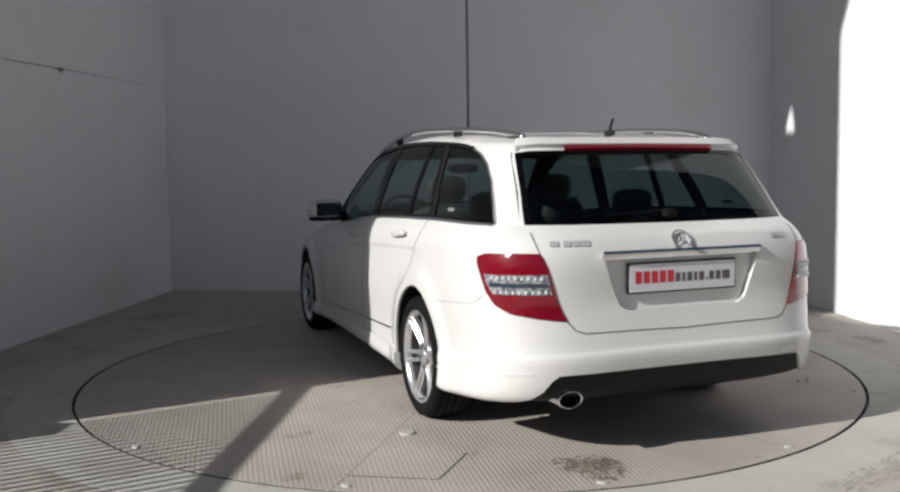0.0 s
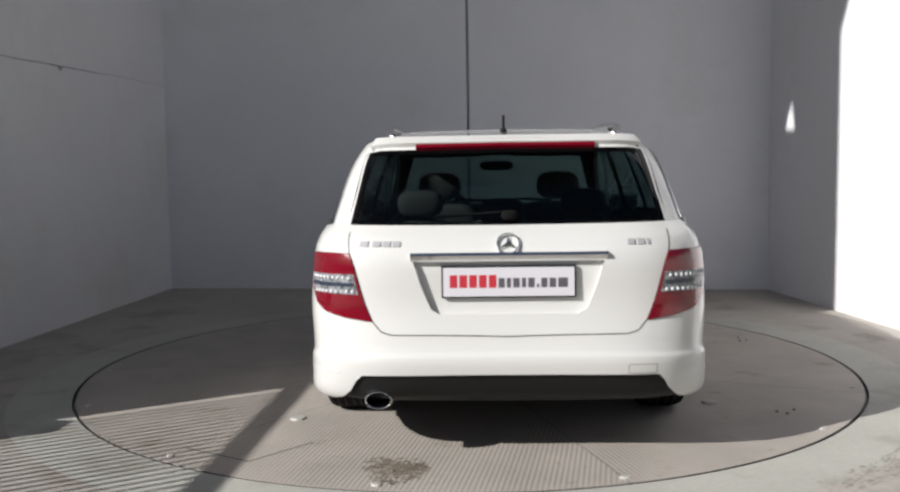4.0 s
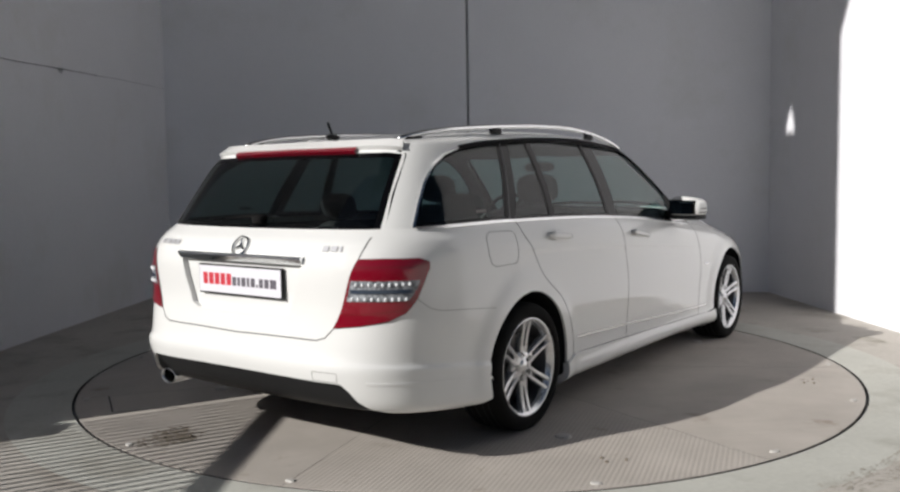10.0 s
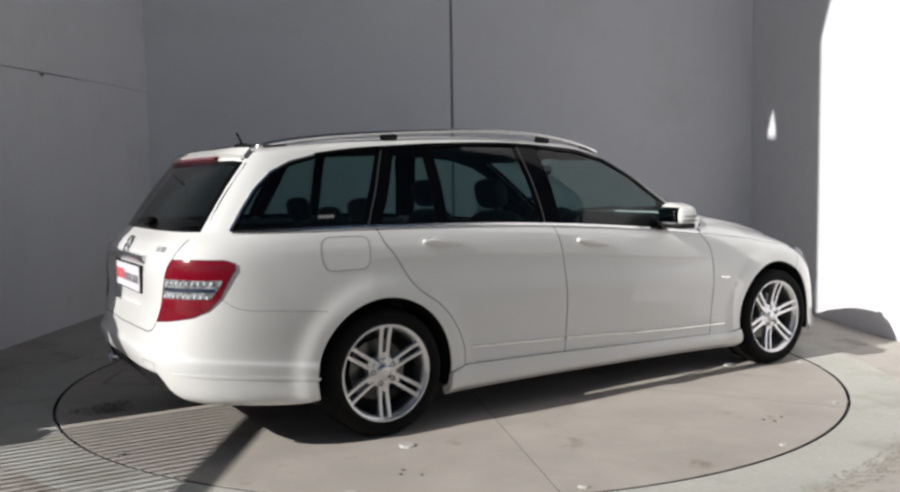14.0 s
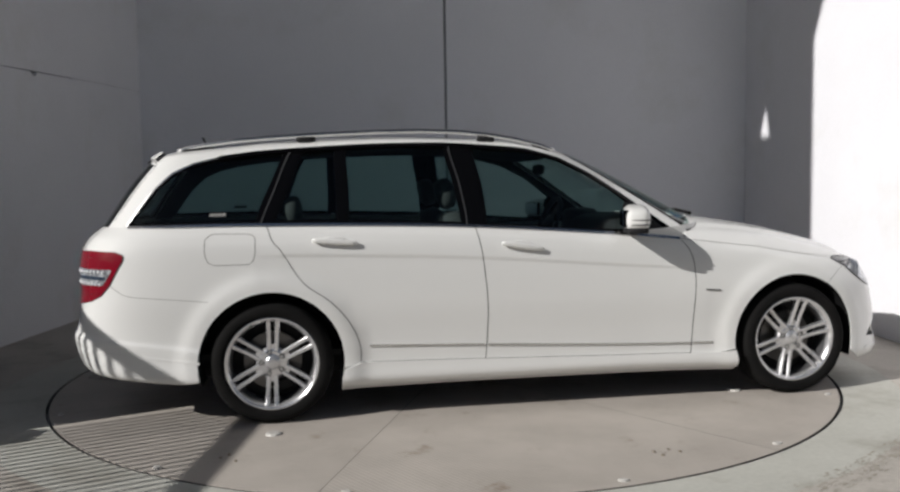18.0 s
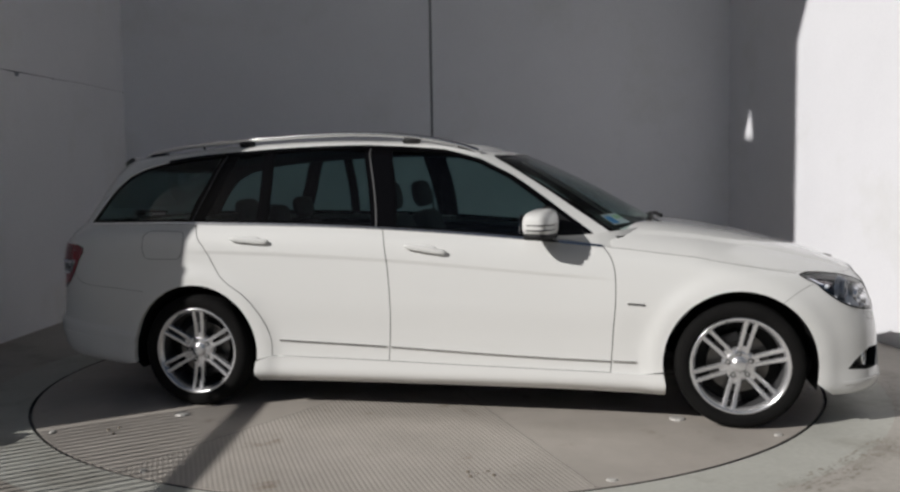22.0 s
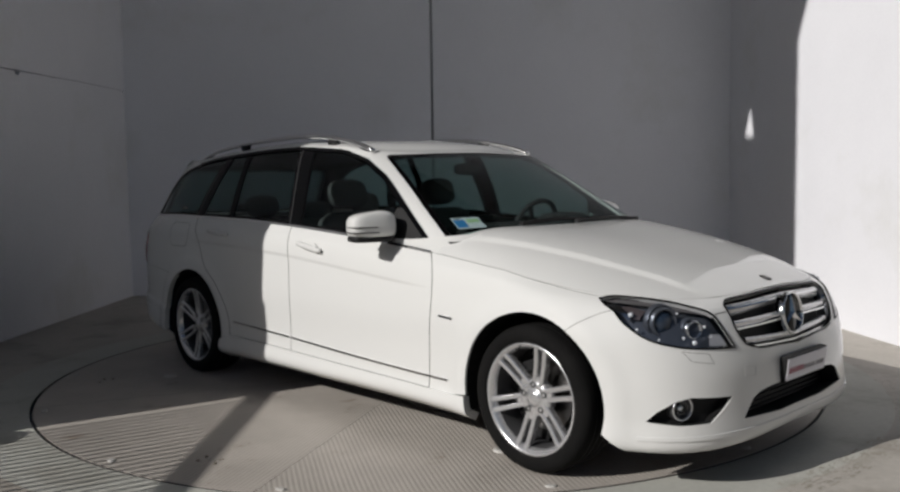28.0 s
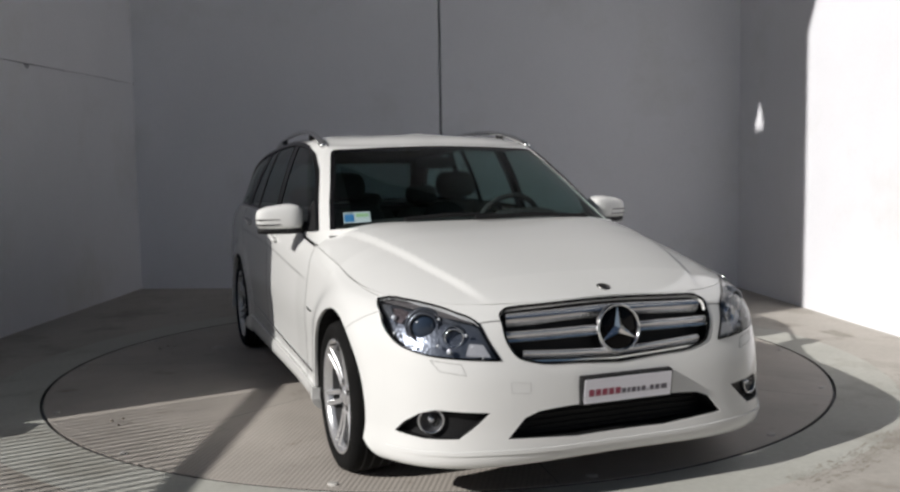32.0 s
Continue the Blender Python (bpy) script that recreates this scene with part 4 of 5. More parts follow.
        # lining of the wheel houses
        for ax in (-1.38, 1.38):
            part_bm = bmesh.new()
            n, rows = 24, [[], []]
            for i in range(n + 1):
                x, z = ax + 0.354 * math.cos(radians(-18 + 216 * i / n)), 0.30 + 0.354 * math.sin(radians(-18 + 216 * i / n))
                y = BODY.at(*find_sv(x, z))[1] - 0.010
                for row, depth in zip(rows, (y, 0.48)):
                    row.append(part_bm.verts.new((x, side * depth, z)))
            for i in range(n):
                part_bm.faces.new((rows[0][i], rows[0][i + 1], rows[1][i + 1], rows[1][i]))
            part_bm.faces.new(rows[1])
            cpart("wheel_liner", part_bm, M_BLACK, None, "black liner inside the wheel arch")
    f = f1[1]
    # rear bumper, diffuser and tailgate reach over the middle
    top = [(0, 3.1), (0.318, 3.2), (0.343, 3.31), (0.363, 3.61)] + LAMP_R[9:5:-1] + SEAM_REAR
    low = [(0.734, 0.71), (0.695, 0.55), (0.615, 0.61), (0.499, 0.68), (0.449, 0.94), (0.42, 1.26), (0.406, 1.54), (0.389, 1.72), (0.225, 1.70), (0, 1.69)]
    sheet("rear_bumper", both(top + arch_rear_back[0:-1] + low, 0), f, M_PAINT, rim=0.03, du=0.016, dv=0.045)
    sheet("rear_diffuser", both([(0, 1.72), (0.392, 1.76), (0.412, 1.54), (0.427, 1.26), (0.456, 0.9), (0.441, 0.03), (0, 0.0)], 0), f, M_BLACK, None, "matt black lower rear apron", lift=-0.012, rim=0.06)
    gate_outer = [(0, 7)] + GATE
    full = both(gate_outer, 0)
    rec = both([(0, 5.33)] + RECESS, 0)
    gate = sheet("tailgate", full, f, M_PAINT, None, "", rim=0.028, du=0.025, holes=(rec,))
    sheet("plate_recess", rec, f, M_PAINT, gate, "hollow for the plate", lift=-0.026, du=0.025)
    bar = [Vector(f(np.array([u]), np.array([5.27]))[0]) + Vector((-0.004, 0, 0)) for u in np.linspace(-0.274, 0.274, 25)]
    gb = solid([c for q in bar for c in (q + Vector((0.012, 0, 0.017)), q + Vector((-0.012, 0, 0.015)), q + Vector((-0.018, 0, 0.004)), q + Vector((0.002, 0, -0.021)), q + Vector((0.016, 0, -0.021)))],
               [(5 * i + j, 5 * i + (j + 1) % 5, 5 * i + 5 + (j + 1) % 5, 5 * i + 5 + j) for i in range(24) for j in range(5)] + [(4, 3, 2, 1, 0), (120, 121, 122, 123, 124)])
    bmesh.ops.recalc_face_normals(gb, faces=gb.faces[:])
    part("grip_bar", gb, M_CHROME, gate, "chrome grip bar over the plate")
    ribbon("gate_seam", both([(0.45, 6.5)] + GATE[2:], 0), f, 0.005, M_SEAM, gate)
    # bumper ledges
    for sign in (1, -1):
        ribbon("bumper_strip", [(sign * s, v) for s, v in ((0.80, 1.93), (0.72, 1.90), (0.62, 1.86), (0.52, 1.83), (0.45, 1.80))], f, 0.012, M_PAINT, None, lift=-0.001, thick=0.003)
    # front bumper
    top = GRILLE[:23:-1] + H_IN + H_LOW[1:]
    low = [(2.383, 1.0), (2.40, 0.75), (2.497, 0.75), (2.654, 0.67), (2.75, 0.62), (2.90, 0.66), (3, 0.68)]
    outer = both(top + arch_front_fore[0:-1] + low, 3)
    intake = both(INTAKE, 3)
    bumper = sheet("front_bumper", outer, f, M_PAINT, None, "", rim=0.006, du=0.018, dv=0.10, holes=(intake, FOG, [(6 - s, v) for s, v in FOG]))
    sheet("air_intake", intake, f, M_BLACK, bumper, "black mesh air intake", lift=-0.09, du=0.03)
    shaft("recess_wall", intake, f, -0.005, -0.091, M_BLACK, bumper)
    for i in range(5):
        v0 = 1.58 + 0.12 * i
        ribbon("intake_bar", [(2.71 + 0.008 * i, v0 + 0.06), (3, v0), (3.29 - 0.008 * i, v0 + 0.06)], f, 0.006, M_BLACK, bumper, lift=-0.084, thick=0.006)
    for sign in (1, -1):
        line = [(2.537, 3.62), (2.556, 3.34), (2.612, 3.22), (2.603, 3.50)]
        ribbon("washer_cover", line if sign > 0 else [(6 - s, v) for s, v in line], f, 0.002, M_SEAMLIGHT, bumper, "outline of a headlamp washer cover", closed=True)
    fold = curve([(2.42, 1.40), (2.50, 1.40), (2.60, 1.385), (2.68, 1.36), (2.75, 1.31), (2.87, 1.26), (2.95, 1.25), (3, 1.25)])
    ribbon("bumper_fold", both(fold, 3), f, 0.014, M_PAINT, bumper, lift=0.0, thick=0.004)
    ribbon("tow_cover", [(6 - s, v) for s, v in [(2.706, 2.97), (2.751, 2.92), (2.75, 2.67), (2.707, 2.72)]], f, 0.0008, M_HAIR, bumper, "faint outline of the towing eye cover", closed=True)
    # grille
    gr = both(GRILLE, 3)
    grille = sheet("grille", gr, f, M_BLACK, None, "radiator grille with three silver bars", lift=-0.055, du=0.03)
    ribbon("grille_frame", gr[:-1], f, 0.008, M_GLOSSBLACK, grille, "dark surround", lift=0.0, thick=0.003, closed=True)
    for v0, v1, w in ((5.55, 5.70, 0.037), (4.30, 4.32, 0.037), (3.66, 3.48, 0.034)):
        left = 2.708 if v0 > 4 else 2.744
        louvre("grille_bar", [(left, v0), (2.85, (v0 + v1) / 2), (3, v1), (3.15, (v0 + v1) / 2), (6 - left, v0)], f, w, M_ALLOY, grille, "satin silver grille bar")
        ribbon("grille_bar_lip", [(left, v0 - 0.17), (2.85, (v0 + v1) / 2 - 0.17), (3, v1 - 0.17), (3.15, (v0 + v1) / 2 - 0.17), (6 - left, v0 - 0.17)], f, 0.006, M_CHROME, grille, "", lift=-0.012, thick=0.003)
    for sign in (1, -1):
        ribbon("bonnet_seam", [(3 + sign * (s0 - 3), v0) for s0, v0 in ((2.644, 4.93), (2.67, 5.02), (2.699, 5.06))], f, 0.0035, M_SEAM, None, "shut line between lamp and grille")
    # bonnet: nose above grille and lamps, and the lid
    nose = GRILLE[:25] + H_TOP[:7:-1] + [(3, 7.0)]
    hood = sheet("bonnet_nose", both(nose, 3), f, M_PAINT, None, "", rim=0.02, du=0.02)


build_body()



# ---- bonnet lid, cabin and glass ----
RIM = BODY.at(np.linspace(1.7, 3, 200), np.full(200, 7.0))


def bonnet_map(x, y):
    x, y = np.asarray(x, float), np.asarray(y, float)
    edge, wide = np.interp(x, RIM[:, 0], RIM[:, 2]), np.interp(x, RIM[:, 0], RIM[:, 1])
    crown = hermite((0.7, 0.9, 1.13, 1.466, 1.635, 1.805, 1.93, 2.0), (0.963, 0.955, 0.928, 0.870, 0.829, 0.782, 0.742, 0.718), x)
    q = np.minimum(np.abs(y) / np.maximum(wide, 1e-3), 1)
    p = np.interp(x, (0.8, 1.3, 1.9), (7.0, 4.5, 3.0))
    t = np.clip((np.interp(x, (0.85, 0.93, 1.25, 1.57, 1.82, 1.97), (0.70, 0.682, 0.621, 0.556, 0.485, 0.43)) - np.abs(y) + 0.019) / 0.038, 0, 1)
    return np.stack([x, y, edge + np.maximum(crown - edge, 0) * (1 - q**p) + 0.012 * t * t * (3 - 2 * t) * np.interp(x, (0.8, 1.0, 1.8, 1.96), (0.3, 1, 1, 0))], -1)


def bonnet_outline():
    half = [(1.000, 0.0), (0.985, 0.25), (0.945, 0.45), (0.868, 0.62), (0.786, 0.735), (0.786, 0.799)]
    for i in range(9):
        half.append((0.80 + 0.05 * i, 0.799))
    for i in range(1, 19):
        a = radians(90 * i / 18)
        k = (math.cos(a) ** 2.9 + math.sin(a) ** 2.9) ** (-1 / 2.9)
        half.append((1.2 + 0.784 * math.sin(a) * k, 0.799 * math.cos(a) * k if i < 18 else 0.0))
    return half + [(x, -y) for x, y in half[-2:0:-1]]


W_TOP = [(0.553, 0.06), (0.564, 0.5), (0.582, 1.0), (0.615, 1.45), (0.675, 1.77), (0.775, 1.99), (0.90, 2.10), (1.10, 2.22), (1.325, 2.285), (1.70, 2.32), (1.83, 2.22), (1.96, 2.1), (2.19, 1.75), (2.245, 1.3), (2.245, 0.5), (2.25, 0.05)]
GATE_GLASS = [(0, 1.97), (0.215, 1.96), (0.361, 1.94), (0.455, 1.91), (0.500, 1.82), (0.490, 1.35), (0.476, 0.70), (0.464, 0.0), (0, 0.0)]


def build_cabin():
    sheet("bonnet", bonnet_outline(), bonnet_map, M_PAINT, None, "", du=0.011, dv=0.011, rim=0.012, flip=-1)
    for side in (1, -1):
        f = skin_map(CABIN, side)
        roof = [(0, 1.99), (0.215, 1.98), (0.361, 1.96), (0.457, 1.93), (0.504, 1.84), (0.494, 1.35), (0.480, 0.70), (0.468, 0.0)] + [(0.553, 0.0)] + W_TOP + [(2.25, 0), (2.357, 0), (2.352, 0.63), (2.36, 1.29), (2.375, 1.95), (2.41, 2.10), (2.696, 2.30), (3, 2.33), (3, 4.98), (0, 4.98)]
        sheet("roof", roof, f, M_PAINT, None, "", du=0.03, dv=0.12, rim=0.012, flip=side)
        sheet("pillar_lining", roof, f, M_TRIM, None, "dark inner lining of the pillars and roof", du=0.05, dv=0.2, flip=side, lift=-0.018)
        panes = (
            ("quarter_window", W_TOP[:7] + [(1.095, 2.205), (1.045, 1.37), (0.973, 0.05)], M_GLASSDARK),
            ("rear_vent_window", [(1.015, 0.05), (1.090, 1.37), (1.148, 2.225), (1.280, 2.268), (1.258, 1.77), (1.192, 0.05)], M_GLASSDARK),
            ("rear_door_window", [(1.210, 0.05), (1.282, 1.77), (1.305, 2.275), (1.712, 2.315), (1.683, 1.98), (1.525, 0.05)], M_GLASSDARK),
            ("front_door_window", [(1.580, 0.03), (1.775, 1.98), (1.803, 2.235)] + W_TOP[11:14] + [(2.235, 0.5), (2.235, 0.04)], M_GLASS))
        for name, outline, glass in panes:
            ob = sheet(name, outline, f, glass, None, "dark tinted side window", du=0.04, dv=0.2, flip=side, lift=-0.003)
            ob.visible_shadow = False
            ribbon("window_seal", outline, f, 0.030, M_GLOSSBLACK, ob, "black window edge", closed=True, flip=side, lift=-0.001)
        for name, outline in (("c_pillar", [(0.970, 0.03), (1.043, 1.37), (1.093, 2.205), (1.150, 2.23), (1.092, 1.37), (1.018, 0.03)]), ("window_divider", [(1.190, 0.03), (1.256, 1.77), (1.278, 2.27), (1.308, 2.28), (1.284, 1.77), (1.212, 0.03)]),
                              ("b_pillar", [(1.522, 0.03), (1.680, 1.98), (1.710, 2.32), (1.805, 2.24), (1.777, 1.98), (1.582, 0.03)])):
            sheet(name, outline, f, M_GLOSSBLACK, None, "gloss black pillar trim", flip=side, lift=0.001)
        ribbon("window_strip", W_TOP[5:], f, 0.022, M_GLOSSBLACK, None, "black strip over the side windows", lift=0.002, thick=0.004, flip=side)
        ribbon("window_strip", W_TOP[:6], f, 0.010, M_SATIN, None, "bright strip behind the rear side window", lift=0.002, thick=0.004, flip=side)
        label = sheet("window_sticker", [(0.797, 0.24), (0.797, 0.33), (0.857, 0.33), (0.857, 0.24)], f, M_SEAM, None, "small grey sticker low on the rear side window", du=0.05, dv=0.2, flip=side, lift=-0.0015)
        for k in range(4):
            s0 = 0.802 + 0.0135 * k
            sheet("print_bar", [(s0, 0.26), (s0, 0.31), (s0 + 0.010, 0.31), (s0 + 0.010, 0.26)], f, M_SEAMLIGHT, label, "pale print bar", du=0.05, dv=0.2, flip=side, lift=-0.0010)
        # painted corner under the windscreen pillar
        def corner(u, t, side=side):
            p = CABIN.at(u, np.zeros_like(np.asarray(u, float)))
            p = p + np.stack([0.020 * t, 0.012 * t, 0.02 - 0.11 * t], -1)
            p[..., 1] *= side
            return p
        sheet("wing_corner", [(1.98, 0.0), (2.50, 0.0), (2.50, 1.0), (1.98, 1.0)], corner, M_PAINT, None, "", du=0.03, dv=0.5, flip=-side)
        ribbon("pillar_seam", [(1.103, 2.2), (1.054, 1.37), (0.994, 0.2), (0.982, 0.0)], f, 0.006, M_EDGE, None, "dark metal edge of the rear door frame", lift=0.003, flip=side)
        ribbon("pillar_seam", [(1.724, 2.3), (1.694, 1.98), (1.532, 0.02)], f, 0.006, M_EDGE, None, "dark metal edge of the front door frame", lift=0.003, flip=side)
        # mirror triangle
        sheet("mirror_base", [(2.02, 0.03), (2.10, 0.45), (2.19, 0.62), (2.235, 0.6), (2.24, 0.03)], f, M_BLACK, None, "black corner trim behind the mirror", flip=side, lift=0.002)
    f = skin_map(CABIN, 1)
    ws = both([(3, 2.31), (2.85, 2.32), (2.696, 2.29), (2.42, 2.09), (2.385, 1.95), (2.372, 1.29), (2.364, 0.63), (2.368, 0.0), (3, 0.0)], 3)
    ob = sheet("windscreen", ws, f, M_GLASS, None, "large raked windscreen", du=0.03, dv=0.2, lift=-0.002)
    ob.visible_shadow = False
    ribbon("windscreen_edge", ws, f, 0.035, M_GLOSSBLACK, ob, "black printed edge", closed=True, lift=-0.001)
    tag = lambda s0, s1, v0, v1: [(6 - s0, v0), (6 - s0, v1), (6 - s1, v1), (6 - s1, v0)]
    sticker = sheet("windscreen_sticker", tag(2.436, 2.552, 0.19, 0.39), f, M_PLATE, ob, "small white and blue sticker in the corner of the windscreen", lift=-0.0030, du=0.05)
    sheet("sticker_print", tag(2.440, 2.486, 0.21, 0.35), f, M_BLUE, sticker, "blue print", lift=-0.0026, du=0.05)
    sheet("sticker_print", tag(2.494, 2.546, 0.29, 0.36), f, M_GREEN, sticker, "pale green print", lift=-0.0026, du=0.05)
    sheet("sticker_print", tag(2.444, 2.478, 0.36, 0.375), f, M_PLATEGREY, sticker, "grey print bar", lift=-0.0026, du=0.05)
    gg = both(GATE_GLASS, 0)
    ob = sheet("rear_window", gg, f, M_GLASSREAR, None, "dark tinted rear window", du=0.03, dv=0.2, lift=-0.002)
    ribbon("window_seal", gg, f, 0.045, M_GLOSSBLACK, ob, "black printed edge", closed=True, lift=-0.001)
    ribbon("rear_spoiler", [(-0.505, 2.26), (-0.43, 2.42), (-0.30, 2.50), (0, 2.55), (0.30, 2.50), (0.43, 2.42), (0.505, 2.26)], f, 0.058, M_PAINT, None, "white roof lip over the rear window", lift=0.0, thick=0.018)
    ribbon("brake_light", [(-0.345, 2.14), (-0.2, 2.20), (0, 2.23), (0.2, 2.20), (0.345, 2.14)], f, 0.052, M_BRAKE, None, "long red high brake light", lift=0.002, thick=0.014)
    wiper = tube([(-2.205, 0.10, 1.005), (-2.19, -0.02, 1.02), (-2.20, 0.30, 1.00)][1:], 0.006)
    wip = cpart("rear_wiper", wiper, M_TYRE, None, "black rear wiper at rest")
    part("wiper_cap", pillow((0.030, 0.034, 0.022), Matrix.Translation((-2.212, -0.01, 1.005)), 8, 2.6), M_TYRE, wip, "", True)
    for a, b in (((0.97, 0.50, 0.958), (1.04, -0.12, 0.972)), ((0.98, 0.02, 0.975), (0.975, -0.44, 0.970))):
        cpart("wiper", tube([a, tuple((Vector(a) + Vector(b)) / 2 + Vector((0.01, 0, 0.012))), b], 0.010), M_BLACK, None, "black windscreen wiper")
    cpart("cowl", prism([(1.03, 0.50), (1.05, -0.50), (0.86, -0.68), (0.80, -0.70), (0.80, 0.70), (0.86, 0.68)], 0.90, 0.925), M_BLACK, None, "black scuttle panel under the windscreen")


build_cabin()


# ---- wheels ----
def build_wheel(x, side, turn, brake):
    m = Matrix.Translation((x, side * 0.765, 0.2985)) @ Matrix.Rotation(radians(-90 * side), 4, "X") @ Matrix.Diagonal((0.983, 0.983, 1, 1))
    # local z points outwards; the outer face lies near 0.11
    tyre = [(0.225, -0.10), (0.262, -0.112), (0.290, -0.105), (0.301, -0.085), (0.3035, -0.04), (0.3035, 0.04), (0.301, 0.082), (0.292, 0.102), (0.272, 0.112), (0.250, 0.112), (0.232, 0.104), (0.226, 0.095)]
    # the barrel's dark colour stands for the shade inside the wheel
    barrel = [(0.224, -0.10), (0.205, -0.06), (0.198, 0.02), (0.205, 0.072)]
    rim = [(0.205, 0.072), (0.209, 0.086), (0.214, 0.093), (0.222, 0.101), (0.230, 0.105), (0.233, 0.098)]
    ob = cpart("wheel", lathe(rim, 64, m), M_ALLOY, None, "silver alloy wheel with six twin spokes and a low tyre", True)
    part("barrel", lathe(barrel, 64, m), M_BARRELSHADE, ob, "inside of the wheel, coloured dark for the shade behind the spokes", True)
    part("tyre", lathe(tyre, 64, m), M_TYRE, ob, "black low-profile tyre", True)
    bm = bmesh.new()
    for r in (-0.055, -0.02, 0.02, 0.055):
        lathe(((0.3045, r - 0.004), (0.3045, r + 0.004)), 64, m, bm)
    part("tread_groove", bm, M_BLACK, ob)
    for k in range(6):
        for o in (-1, 1):
            # a tapering, slightly dished spoke
            bm = bmesh.new()
            rows = []
            for t in np.linspace(0, 1, 7):
                r = 0.052 + t * 0.170
                off = o * (0.0172 + 0.0058 * t)
                w = 0.0112 - 0.0010 * math.sin(t * math.pi)
                h = 0.072 + 0.026 * t - 0.006 * math.sin(t * math.pi)
                a = radians(turn + 60 * k)
                ex, ey = Vector((math.cos(a), math.sin(a), 0)), Vector((-math.sin(a), math.cos(a), 0))
                c = ex * r + ey * off
                rows.append([bm.verts.new(m @ (c + ey * u + Vector((0, 0, v)))) for u, v in ((-w, h - 0.03), (-w, h - 0.004), (-w * 0.6, h), (w * 0.6, h), (w, h - 0.004), (w, h - 0.03))])
            for a, b in zip(rows, rows[1:]):
                for i in range(5):
                    bm.faces.new((a[i], a[i + 1], b[i + 1], b[i]))
            bmesh.ops.recalc_face_normals(bm, faces=bm.faces[:])
            part("spoke", bm, M_ALLOY, ob)
        # the web that joins a pair of spokes near the hub
        a = Matrix.Rotation(radians(turn + 60 * k), 4, "Z")
        part("spoke_web", prism(((0.048, -0.030), (0.070, -0.026), (0.090, -0.012), (0.096, 0.0), (0.090, 0.012), (0.070, 0.026), (0.048, 0.030)), 0.050, 0.0700, m @ a), M_ALLOY, ob)
    part("hub", lathe(((0.082, 0.030), (0.080, 0.062), (0.066, 0.072), (0.050, 0.074), (0.036, 0.070), (0.034, 0.076), (0.020, 0.080), (0.001, 0.081)), 36, m), M_ALLOY, ob, "silver hub with a centre cap", True)
    for k in range(5):
        a = radians(turn + 90 + 72 * k)
        part("wheel_bolt", lathe(((0.0130, 0.0715), (0.0130, 0.0738), (0.009, 0.0740), (0.007, 0.066), (0.001, 0.066)), 12, m @ Matrix.Translation((0.056 * math.cos(a), 0.056 * math.sin(a), 0.001))), M_BLACK, ob, "dark sunken wheel bolt")
    part("brake_disc", lathe(((0.05, 0.0), (0.145, 0.0), (0.145, -0.02), (0.05, -0.02)), 40, m), M_DISCBRAKE, ob, "steel brake disc")
    # black disc added for the dark behind the spokes
    part("wheel_shade_disc", lathe(((0.200, -0.03), (0.001, -0.035)), 32, m), M_BLACK, ob)
    part("brake_caliper", box((-0.05, -0.155, -0.03), (0.05, -0.10, 0.035), m @ Matrix.Rotation(radians(brake), 4, "Z"), 0.01), M_BLACK, ob, "dark brake caliper")
    part("valve", lathe(((0.004, 0.088), (0.004, 0.112), (0.001, 0.113)), 8, m @ Matrix.Translation((0.208 * math.cos(radians(turn + 30)), 0.208 * math.sin(radians(turn + 30)), 0))), M_BLACK, ob)


for wheel_x, wheel_side, wheel_turn, wheel_brake in ((-1.38, -1, 88, 20), (1.38, -1, 76, 200), (-1.38, 1, 70, 160), (1.38, 1, 100, 340)):
    build_wheel(wheel_x, wheel_side, wheel_turn, wheel_brake)


